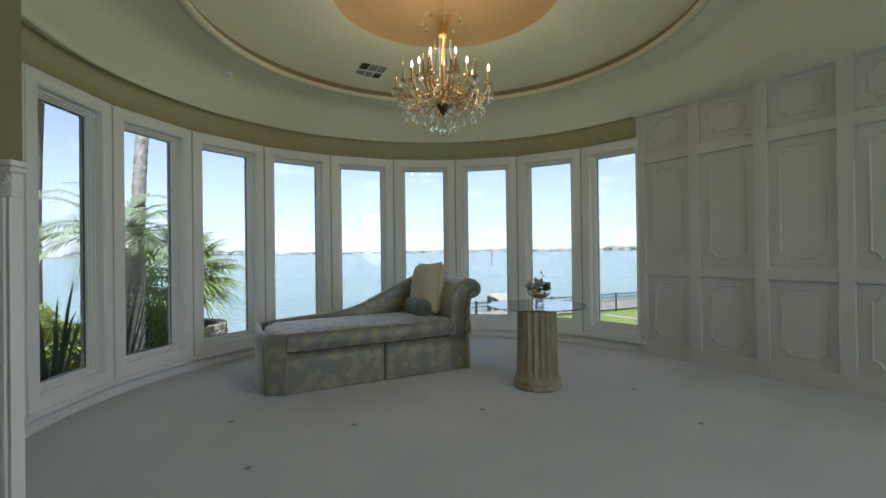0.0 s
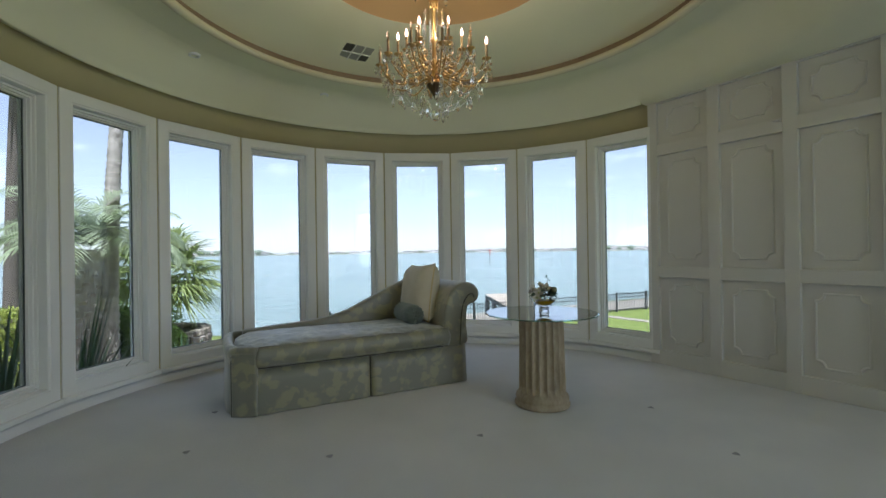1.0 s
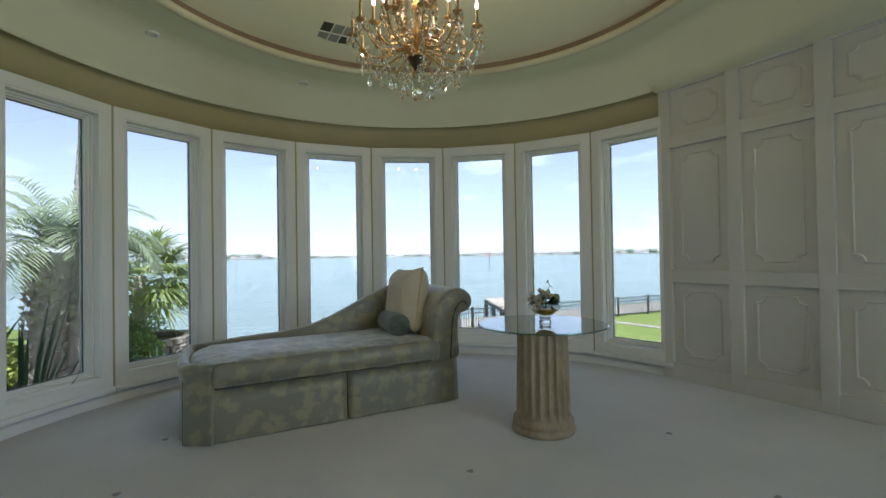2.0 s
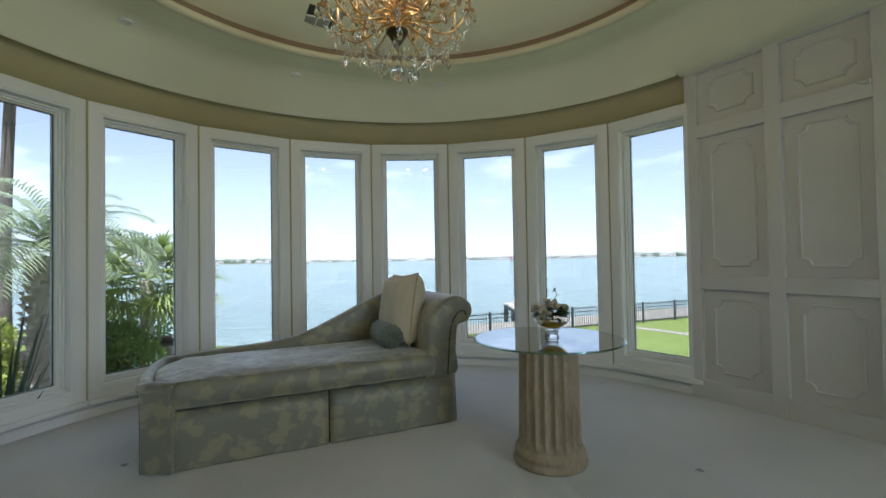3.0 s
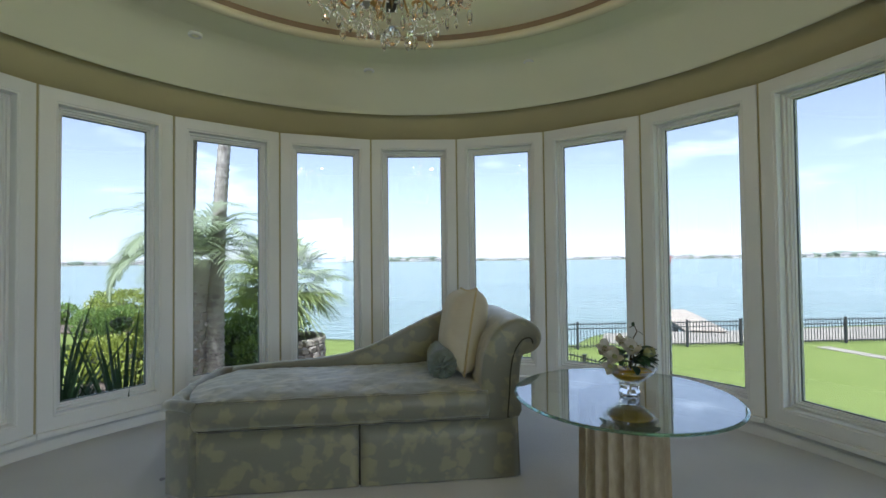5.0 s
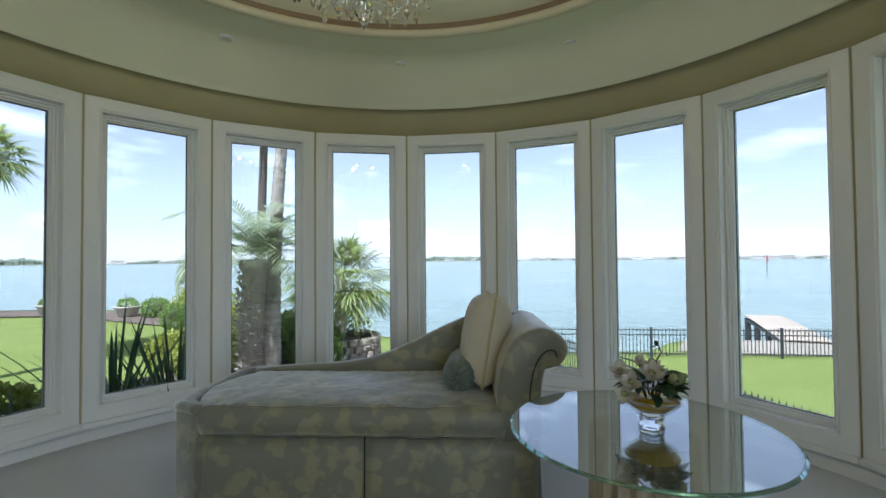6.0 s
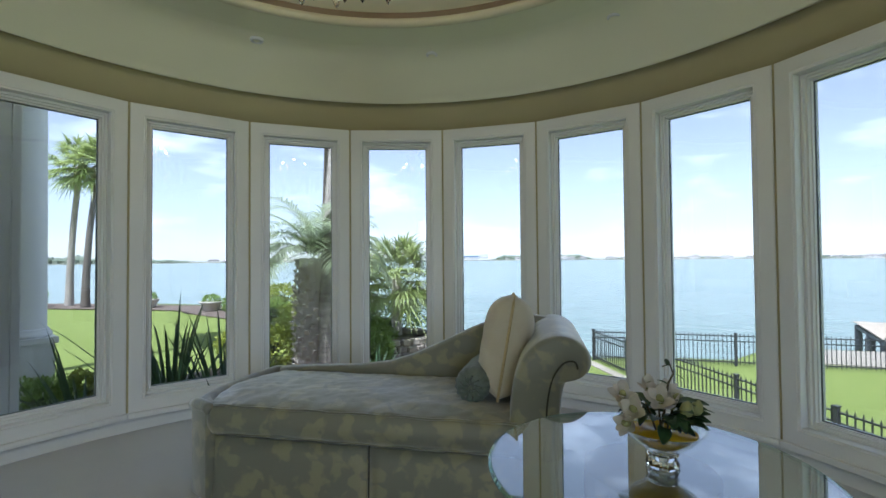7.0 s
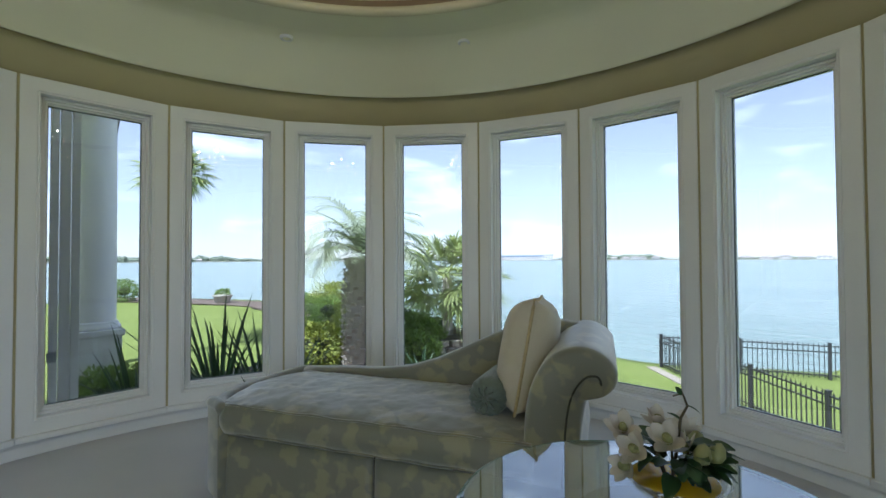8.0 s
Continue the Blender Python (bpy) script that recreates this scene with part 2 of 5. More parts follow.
for i in range(ring_n):
    a = radians(360 * i / ring_n)
    dx, dy = math.sin(a), math.cos(a)
    azd = 360 * i / ring_n
    s = 3.1 if azd < 50 or azd > 242 else min((5.9 if dx > 0 else 5.0) / max(abs(dx), 1e-6), 6.45 / max(abs(dy), 1e-6))
    far_ring.append(bm.verts.new((CX + dx * s, CY + dy * s, 3.192)))
for i in range(ring_n):
    j = (i + 1) % ring_n
    bm.faces.new((inner[i], inner[j], far_ring[j], far_ring[i]))
structure("ceiling_ring", bm, CEIL, "flat cream ceiling round the sunken tray", "ceiling")
structure("ceiling_lip", lathe([(2.065, 3.19), (2.06, 3.165), (2.04, 3.152), (2.005, 3.152), (1.985, 3.165), (1.985, 3.20), (2.03, 3.21)], 96, 0, 360, TRX, TRY), LIP,
          "cream moulded lip round the ceiling tray", "ceiling moulding", True)
# the brown puts the shadow inside the lip into the edge's colour
structure("ceiling_tray_edge", lathe([(2.03, 3.20), (2.03, 3.275)], 96, 0, 360, TRX, TRY), TRAYEDGE, "upright edge of the ceiling tray, its shadow coloured in brown", "ceiling", True)
structure("ceiling_tray", lathe([(2.03, 3.27), (1.9, 3.30), (1.6, 3.345), (0.95, 3.39)], 96, 0, 360, TRX, TRY), CEIL, "cream ceiling inside the round tray", "ceiling", True)
structure("ceiling_dome", lathe([(0.95, 3.39), (0.94, 3.40), (0.8, 3.45), (0.5, 3.52), (0.2, 3.55), (0.001, 3.555)], 96, 0, 360, TRX, TRY), PEACH, "peach painted shallow dome over the chandelier", "ceiling", True)
structure("porch_roof", box(-6.6, -3.3, -1.0, 4.25, 4.08, 4.3), OUTWALL, "white porch roof on the outside column", "roof")
structure("roof_slab", prism(room_outline(R + 0.3, 5.3), 3.6, 3.9), OUTWALL, "flat roof over the room", "roof")

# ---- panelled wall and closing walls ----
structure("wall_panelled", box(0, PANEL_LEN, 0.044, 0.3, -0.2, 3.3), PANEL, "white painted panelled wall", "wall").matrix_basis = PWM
FIELD_Z = [(0.16, 0.955), (1.075, 2.29), (2.41, 2.865)]
FIRST_S, STEP_S, FIELD_W = 0.105, 0.645, 0.535
stiles = [(0.0, FIRST_S)] + [(FIRST_S + STEP_S * i + FIELD_W, FIRST_S + STEP_S * (i + 1)) for i in range(8)]
panelling = thing("wall_panelling", PWM, "white painted wood panelling with notched bead frames", "panelling")
panelling["kind"] = "structure"
for s0, s1 in stiles:
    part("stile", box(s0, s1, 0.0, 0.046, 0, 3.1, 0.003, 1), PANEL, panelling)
for i in range(8):
    s0 = FIRST_S + STEP_S * i
    s1 = s0 + FIELD_W
    for z0, z1 in ((0.0, 0.16), (0.955, 1.075), (2.29, 2.41), (2.865, 3.1)):
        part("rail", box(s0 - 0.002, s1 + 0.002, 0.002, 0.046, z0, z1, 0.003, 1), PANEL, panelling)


def notched(x0, x1, z0, z1, n):
    """A rectangle with scooped corners as a closed line."""
    pts = []
    for cx, cz, a0 in ((x0, z0, 90), (x1, z0, 180), (x1, z1, 270), (x0, z1, 360)):
        pts += [(cx + n * math.cos(radians(a0 - t)), cz + n * math.sin(radians(a0 - t))) for t in (0, 22, 45, 68, 90)]
    return pts


def bead(x0, x1, z0, z1):
    bm = bmesh.new()
    loops = []
    for d, y in ((0.0, 0.045), (0.004, 0.037), (0.010, 0.032), (0.016, 0.036), (0.020, 0.045)):
        loops.append([bm.verts.new((x, y, z)) for x, z in notched(x0 + d, x1 - d, z0 + d, z1 - d, 0.062)])
    k = len(loops[0])
    for p, q in zip(loops, loops[1:]):
        for i in range(k):
            bm.faces.new((p[i], p[(i + 1) % k], q[(i + 1) % k], q[i]))
    bmesh.ops.recalc_face_normals(bm, faces=bm.faces[:])
    return bm


for i in range(8):
    s0 = FIRST_S + STEP_S * i
    for z0, z1 in FIELD_Z:
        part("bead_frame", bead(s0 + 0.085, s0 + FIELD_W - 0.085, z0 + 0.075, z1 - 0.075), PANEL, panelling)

# plain walls that close the room, with an added opening for a fill lamp
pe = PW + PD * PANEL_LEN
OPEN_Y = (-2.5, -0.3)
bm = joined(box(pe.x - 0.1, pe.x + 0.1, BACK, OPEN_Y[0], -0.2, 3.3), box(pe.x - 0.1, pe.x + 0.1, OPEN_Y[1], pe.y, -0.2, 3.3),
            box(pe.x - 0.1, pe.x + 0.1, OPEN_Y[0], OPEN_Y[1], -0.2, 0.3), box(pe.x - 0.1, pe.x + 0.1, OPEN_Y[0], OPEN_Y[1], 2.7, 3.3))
structure("wall_east", bm, TAN, "tan painted wall behind with an added opening for the fill lamp", "wall")
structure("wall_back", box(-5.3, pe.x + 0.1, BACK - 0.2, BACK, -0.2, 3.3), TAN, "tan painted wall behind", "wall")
# added area lamp, always out of view, that brightens the room from behind
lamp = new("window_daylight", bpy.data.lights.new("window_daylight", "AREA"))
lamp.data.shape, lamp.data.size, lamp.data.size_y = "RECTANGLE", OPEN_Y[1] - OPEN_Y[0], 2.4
lamp.data.energy, lamp.data.color = FILL_LIGHT, (0.86, 0.95, 1.0)
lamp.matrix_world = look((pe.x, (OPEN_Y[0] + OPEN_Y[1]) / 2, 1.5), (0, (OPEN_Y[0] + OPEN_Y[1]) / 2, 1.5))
structure("wall_west", prism([(-5.0, 1.98), (-1.84, 1.98), (-2.08, 2.22), (-5.0, 2.22)], -0.2, 3.3), TAN, "tan painted wall beside the opening", "wall")
structure("wall_far_west", box(-5.2, -5.0, BACK, 2.3, -0.2, 3.3), TAN, "tan painted wall behind", "wall")

# ---- outside: ground, mulch, concrete and water ----
WATER_Z = -3.1
SHORE = [(-180, 26), (-95, 26), (-78, 25.5), (-70, 22.5), (-61, 18.5), (-52, 17), (-37, 17.8), (-30.5, 16.8), (-21, 14.6), (-16.5, 14.4), (-2, 16.0), (0.6, 18.9), (12, 21.2), (18, 23.2), (27, 28.5), (60, 36), (180, 36)]


def ease(a, b, x):
    t = min(max((x - a) / (b - a), 0), 1)
    return t * t * (3 - 2 * t)


def level(x, y):
    dx, dy = x - CX, y - CY
    az, r = math.degrees(math.atan2(dx, dy)), math.hypot(dx, dy)
    return -0.62 - 1.3 * ease(-54, -36, az) * max(ease(7, 11, r), ease(-36, -26, az))


def shore(az):
    for (a, p), (b, q) in zip(SHORE, SHORE[1:]):
        if a <= az <= b:
            return p + (q - p) * (az - a) / (b - a)
    return 26


bm = bmesh.new()
rows = []
for i in range(181):
    az = -180 + 2 * i
    e = shore(az)
    row = []
    for r in [2.9 + (e - 2.9) * j / 18 for j in range(19)]:
        x, y = rim(az, r)
        row.append(bm.verts.new((x, y, level(x, y))))
    for r, z in ((e + 0.02, WATER_Z - 0.6), (e + 30, WATER_Z - 3), (4500, WATER_Z - 6)):
        x, y = rim(az, r)
        row.append(bm.verts.new((x, y, z)))
    rows.append(row)
for p, q in zip(rows, rows[1:]):
    for j in range(len(p) - 1):
        bm.faces.new((p[j], p[j + 1], q[j + 1], q[j]))
bmesh.ops.recalc_face_normals(bm, faces=bm.faces[:])
structure("ground", bm, LAWN, "sunlit mown green lawn falling to the shore", "lawn", True)


def blanket(name, points, material, label, category, lift=0.03, seed=1, n=40):
    """A low mound of loose cover over the lawn, inside a rounded outline."""
    bm = bmesh.new()
    cx = sum(p[0] for p in points) / len(points)
    cy = sum(p[1] for p in points) / len(points)
    k = len(points)
    loop = []
    for i in range(n):
        f = i / n * k
        a, b = points[int(f) % k], points[(int(f) + 1) % k]
        u = f - int(f)
        w = 1 + 0.05 * noise.noise((i * 0.7, seed, 0))
        loop.append((cx + (a[0] + (b[0] - a[0]) * u - cx) * w, cy + (a[1] + (b[1] - a[1]) * u - cy) * w))
    rings = []
    for s in (1.0, 0.94, 0.7, 0.45, 0.2):
        rings.append([bm.verts.new((cx + (x - cx) * s, cy + (y - cy) * s, level(cx + (x - cx) * s, cy + (y - cy) * s) + (-0.05 if s == 1 else lift + 0.03 * noise.noise((x * s * 2, y * s * 2, seed))))) for x, y in loop])
    for p, q in zip(rings, rings[1:]):
        for i in range(n):
            bm.faces.new((p[i], p[(i + 1) % n], q[(i + 1) % n], q[i]))
    bm.faces.new(rings[-1])
    return structure(name, bm, material, label, category, True)


blanket("mulch_bed_house", [(-3.2, 3.0), (-7.2, 3.4), (-7.3, 6.5), (-7.0, 8.2), (-6.2, 10.8), (-4.0, 11.2), (-2.3, 9.0), (-2.0, 6.6), (-3.0, 5.0)], MULCH, "dark bark mulch bed beside the house", "mulch")
blanket("mulch_bed_shore", [(-27.5, 5.0), (-22.6, 8.4), (-18.5, 10.1), (-14.5, 11.2), (-11.4, 10.3), (-9.6, 10.3), (-10.2, 12.6), (-15.2, 13.4), (-19.5, 11.6), (-24.5, 9.4), (-28.5, 7)], MULCH, "dark bark mulch bed along the shore", "mulch")
bm = prism([(0.3, 20.2), (4.9, 21.75), (14, 25.9), (14, 29.2), (7.1, 25.7), (0.4, 22.6)], -2.3, -1.885)
structure("concrete_apron", bm, CONCRETE, "pale concrete landing behind the fence at the water", "pavement")
bm = prism([(7.45, 21.8), (10.9, 16.9), (11.3, 17.15), (7.9, 22.0)], -2.3, -1.90)
structure("concrete_path", bm, CONCRETE, "narrow pale concrete strip across the lawn", "pavement")
bm = prism([(-4.2, 17.09), (-4.4, 16.87), (0.02, 12.81), (0.22, 13.03)], -2.3, -1.90)
structure("fence_kerb", bm, CONCRETE, "pale concrete strip along the garden fence", "pavement")

WATER = mat("bay water", (0.135, 0.20, 0.17), (0.215, 0.28, 0.24), 0.05, 0.2, bump=0.55, bscale=0.7, stretch=(0.45, 1.5, 1), fine=0.4, spec=0.24)
WATER.node_tree.nodes["Bump"].inputs["Distance"].default_value = 0.35
bm = bmesh.new()
bmesh.ops.create_grid(bm, x_segments=2, y_segments=2, size=4600, matrix=Matrix.Translation((0, 0, WATER_Z)))
structure("water", bm, WATER, "pale turquoise bay water with small ripples", "water")

# ---- chaise longue ----
def damask():
    """Woven damask: large pale leaf shapes on a sage ground."""
    m = mat("sage damask", (0.215, 0.21, 0.14), (0.175, 0.175, 0.12), 6, 0.44, bump=0.35, bscale=420, fine=0.5, spec=0.9, sheen=0.8)
    n, l = m.node_tree.nodes, m.node_tree.links
    p = n["Principled BSDF"]
    t = n.new("ShaderNodeTexCoord")
    warp = n.new("ShaderNodeTexNoise")
    warp.inputs["Scale"].default_value = 9
    add = n.new("ShaderNodeVectorMath")
    add.operation = "MULTIPLY_ADD"
    add.inputs[1].default_value = (0.20, 0.20, 0.20)
    l.new(t.outputs["Object"], warp.inputs["Vector"])
    l.new(warp.outputs["Color"], add.inputs[0])
    l.new(t.outputs["Object"], add.inputs[2])
    v = n.new("ShaderNodeTexVoronoi")
    v.inputs["Scale"].default_value = 7.5
    l.new(add.outputs["Vector"], v.inputs["Vector"])
    petal = n.new("ShaderNodeTexNoise")
    petal.inputs["Scale"].default_value, petal.inputs["Detail"].default_value = 16, 3
    l.new(add.outputs["Vector"], petal.inputs["Vector"])
    s = n.new("ShaderNodeMath")
    s.operation = "MULTIPLY_ADD"
    s.inputs[1].default_value = 0.5
    l.new(petal.outputs["Fac"], s.inputs[0])
    l.new(v.outputs["Distance"], s.inputs[2])
    r = n.new("ShaderNodeMapRange")
    r.inputs["From Min"].default_value, r.inputs["From Max"].default_value = 0.58, 0.74
    l.new(s.outputs["Value"], r.inputs["Value"])
    mx = n.new("ShaderNodeMixRGB")
    mx.inputs["Color2"].default_value = (0.15, 0.153, 0.115, 1)
    mx.inputs["Color1"].default_value = (0.30, 0.27, 0.135, 1)
    l.new(r.outputs["Result"], mx.inputs["Fac"])
    gloss = n.new("ShaderNodeMapRange")
    gloss.inputs["To Min"].default_value, gloss.inputs["To Max"].default_value = 0.36, 0.55
    l.new(r.outputs["Result"], gloss.inputs["Value"])
    l.new(gloss.outputs["Result"], p.inputs["Roughness"])
    old = p.inputs["Base Color"].links[0].from_socket
    m2 = n.new("ShaderNodeMixRGB")
    m2.inputs["Fac"].default_value = 0.7
    l.new(old, m2.inputs["Color1"])
    l.new(mx.outputs["Color"], m2.inputs["Color2"])
    l.new(m2.outputs["Color"], p.inputs["Base Color"])
    return m


DAMASK = damask()
DAMASK.node_tree.nodes["Principled BSDF"].inputs["Coat Weight"].default_value = 0.75
DAMASK.node_tree.nodes["Principled BSDF"].inputs["Coat Roughness"].default_value = 0.40
CREAM = mat("cream pillow cloth", (0.62, 0.57, 0.46), (0.54, 0.48, 0.35), 7, 0.7, bump=0.3, bscale=260, sheen=0.3)
PIPING = mat("gold cord", (0.62, 0.50, 0.27), (0.50, 0.39, 0.20), 60, 0.7, bump=0.5, bscale=300)
BOLSTER = mat("grey-green satin", (0.17, 0.21, 0.175), (0.11, 0.14, 0.12), 12, 0.42, bump=0.4, bscale=90, stretch=(1, 1, 1), sheen=0.2)
SHADOWGAP = mat("shade-dark gaps and seams", (0.06, 0.06, 0.05), None, 8, 0.9)


def rounded(points, steps=4):
    """A smooth closed line through the points."""
    out, k = [], len(points)
    for i in range(k):
        p0, p1, p2, p3 = [Vector(points[(i + d) % k]) for d in (-1, 0, 1, 2)]
        for j in range(steps):
            t = j / steps
            out.append(tuple(0.5 * (2 * p1 + (p2 - p0) * t + (2 * p0 - 5 * p1 + 4 * p2 - p3) * t * t + (3 * p1 - p0 - 3 * p2 + p3) * t ** 3)))
    return out


def extrude_profile(profile, y0, y1, n=10, edge=0.02):
    """An x-z outline drawn out along y, its two end faces padded and rounded in."""
    cx = sum(p[0] for p in profile) / len(profile)
    cz = sum(p[1] for p in profile) / len(profile)
    bm = bmesh.new()
    turn = [radians(a) for a in (0, 22, 45, 68, 90)]
    stations = [(y0 + edge * (1 - math.sin(a)), edge * (1 - math.cos(a))) for a in turn[::-1]]
    stations += [(y0 + edge + (y1 - y0 - 2 * edge) * i / n, 0) for i in range(1, n)]
    stations += [(y1 - edge * (1 - math.sin(a)), edge * (1 - math.cos(a))) for a in turn]
    rings = []
    for y, q in stations:
        ring = []
        for x, z in profile:
            d = Vector((x - cx, z - cz)).normalized()
            ring.append(bm.verts.new((x - d.x * q, y, z - d.y * q)))
        rings.append(ring)
    k = len(profile)
    for a, b in zip(rings, rings[1:]):
        for j in range(k):
            bm.faces.new((a[j], a[(j + 1) % k], b[(j + 1) % k], b[j]))
    bm.faces.new(rings[0][::-1])
    bm.faces.new(rings[-1])
    bmesh.ops.recalc_face_normals(bm, faces=bm.faces[:])
    return bm


def cushion(x0, x1, y0, y1, z0, z1, r=0.04, crown=0.03, nx=34, ny=18, seed=0, rumple=0.006, left_bow=0.0):
    """A box cushion with soft edges, a crowned rumpled top and straight boxing."""
    bm = box(x0, x1, y0, y1, z0, z1)
    bmesh.ops.subdivide_edges(bm, edges=[e for e in bm.edges if abs((e.verts[0].co - e.verts[1].co).x) > 1e-4], cuts=nx, use_grid_fill=True)
    bmesh.ops.subdivide_edges(bm, edges=[e for e in bm.edges if abs((e.verts[0].co - e.verts[1].co).y) > 1e-4], cuts=ny, use_grid_fill=True)
    bmesh.ops.subdivide_edges(bm, edges=[e for e in bm.edges if abs((e.verts[0].co - e.verts[1].co).z) > 1e-4], cuts=5, use_grid_fill=True)
    for v in bm.verts:
        x, y, z = v.co
        u, w, h = (x - x0) / (x1 - x0), (y - y0) / (y1 - y0), (z - z0) / (z1 - z0)
        if left_bow:
            x -= left_bow * (1 - u) ** 3 * (1 - (2 * w - 1) ** 2)
        top = ease(0.5, 1, h)
        z += top * crown * (1 - (2 * u - 1) ** 6) * (1 - (2 * w - 1) ** 4)
        z += top * rumple * (noise.noise((x * 6, y * 6, seed)) + 0.6 * noise.noise((x * 17, y * 13, seed + 3)) + 0.55 * noise.noise((x * 34, y * 30, seed + 7)))
        side = math.sin(math.pi * h)
        if w < 0.001 or w > 0.999:
            y += (0.026 * side + 0.006 * noise.noise((x * 7, z * 9, seed))) * (-1 if w < 0.5 else 1)
        if u < 0.001 or u > 0.999:
            x += 0.014 * side * (-1 if u < 0.5 else 1)
        v.co = (x, y, z)
    return bm


chaise = thing("chaise_longue", pose(-1.446, 4.04, 0, 0, 0, 27.1), "sage damask chaise longue with rolled head and kick-pleat skirt", "chaise longue")
D = 0.93
# skirt panels on each side, with a kick pleat in the long front
def skirt(points, z1=0.36, flare=0.012, t=0.015):
    """A hanging cloth panel along a line in plan, folded a little, with thickness."""
    bm = bmesh.new()
    line = []
    for (ax, ay), (bx, by) in zip(points, points[1:]):
        steps = max(2, int(math.hypot(bx - ax, by - ay) / 0.05))
        line += [(ax + (bx - ax) * i / steps, ay + (by - ay) * i / steps) for i in range(steps)]
    line.append(points[-1])
    cols = []
    for i, (x, y) in enumerate(line):
        a, b = line[max(i - 1, 0)], line[min(i + 1, len(line) - 1)]
        d = Vector((b[0] - a[0], b[1] - a[1])).normalized()
        nx, ny = d.y, -d.x
        col = []
        for h in (1.0, 0.7, 0.35, 0.03, 0.0):
            o = flare * (1 - h) + 0.004 * (1 - h) * math.sin(i * 0.9)
            col.append(bm.verts.new((x + nx * o, y + ny * o, 0.004 + h * (z1 - 0.004))))
        for h in (0.0, 1.0):
            o = flare * (1 - h) - t
            col.append(bm.verts.new((x + nx * o, y + ny * o, 0.004 + h * (z1 - 0.004))))
        cols.append(col)
    for p, q in zip(cols, cols[1:]):
        for j in range(len(p)):
            k = (j + 1) % len(p)
            bm.faces.new((p[j], q[j], q[k], p[k]))
    bm.faces.new(cols[0])
    bm.faces.new(cols[-1][::-1])
    bmesh.ops.recalc_face_normals(bm, faces=bm.faces[:])
    return bm


part("frame", prism([(0.03, 0.03), (1.90, 0.03), (1.90, D - 0.03), (0.0, D - 0.03), (-0.14, D - 0.12), (-0.15, 0.2), (-0.06, 0.09)], 0.02, 0.35), SHADOWGAP, chaise)
part("skirt", skirt([(0.0, 0.0), (0.955, 0.0)]), DAMASK, chaise, smooth=True)
part("skirt", skirt([(0.968, 0.0), (1.925, 0.0)]), DAMASK, chaise, smooth=True)
part("skirt", skirt([(1.932, 0.006), (1.932, D)]), DAMASK, chaise, smooth=True)
part("skirt", skirt([(1.93, D + 0.005), (0.0, D + 0.005)]), DAMASK, chaise, smooth=True)
# near-black pieces stand for the shade in the pleat and under the cushion
part("pleat", box(0.93, 0.99, 0.012, 0.024, 0.004, 0.35), SHADOWGAP, chaise)
part("platform", box(0.01, 1.76, 0.03, D - 0.05, 0.345, 0.38, 0.006), SHADOWGAP, chaise, "platform under the cushion, coloured dark as the gap's shadow")

# bowed foot board with a rolled cap
FOOT = [(0.035, 0.0), (-0.005, -0.006), (-0.09, 0.045), (-0.145, 0.11), (-0.172, 0.2), (-0.182, 0.4), (-0.182, 0.6), (-0.17, 0.78), (-0.14, D - 0.03), (-0.05, D), (0.05, D)]
def foot_board():
    bm = bmesh.new()
    cols = []
    for i, (x, y) in enumerate(FOOT):
        a, b = FOOT[max(i - 1, 0)], FOOT[min(i + 1, len(FOOT) - 1)]
        d = Vector((b[0] - a[0], b[1] - a[1])).normalized()
        nx, ny = -d.y, d.x
        nx, ny = (nx, ny) if nx * (x - 0.6) + ny * (y - 0.45) > 0 else (-nx, -ny)
        col = []
        for o, z in ((0.008, 0.004), (0.004, 0.15), (0.0, 0.34), (0.004, 0.43), (0.012, 0.465), (0.016, 0.495), (0.008, 0.525), (-0.02, 0.543), (-0.05, 0.535), (-0.068, 0.50), (-0.07, 0.35), (-0.07, 0.004)):
            col.append(bm.verts.new((x + nx * o, y + ny * o, z)))
        cols.append(col)
    for p, q in zip(cols, cols[1:]):
        for j in range(len(p) - 1):
            bm.faces.new((p[j], q[j], q[j + 1], p[j + 1]))
    bm.faces.new(cols[0][::-1])
    bm.faces.new(cols[-1])
    bmesh.ops.recalc_face_normals(bm, faces=bm.faces[:])
    return bm


part("foot_board", foot_board(), DAMASK, chaise, smooth=True)
# upright panel that closes the foot board at the front corner, with its padded cap
ARM = pose(-0.052, 0.026, 0, 0, 0, -27)
arm = part("arm_panel", box(-0.095, 0.095, -0.034, 0.03, 0.004, 0.505, 0.012, 3), DAMASK, chaise, smooth=True, m=ARM)
part("arm_cap", tube([(-0.108, -0.008, 0.508), (-0.06, -0.008, 0.516), (0.0, -0.008, 0.518), (0.06, -0.008, 0.516), (0.104, -0.008, 0.508)], 0.034, 14), DAMASK, arm, smooth=True)
# thin dark strip drawn as the shade in the corner slit
part("corner_pleat_shade", box(-0.104, -0.097, -0.02, 0.02, 0.004, 0.44), SHADOWGAP, chaise, m=ARM)
seat = part("seat_cushion", cushion(0.035, 1.735, -0.018, 0.78, 0.378, 0.54, left_bow=0.14, seed=4, crown=0.034, rumple=0.009, nx=90, ny=44), DAMASK, chaise, smooth=True)
for z, yy in ((0.538, -0.02), (0.383, -0.02)):
    part("welt", tube([(0.04 + 1.70 * i / 24, yy + 0.003 * math.sin(i), z + 0.003 * math.sin(i * 1.7)) for i in range(25)], 0.006), DAMASK, seat, smooth=True)
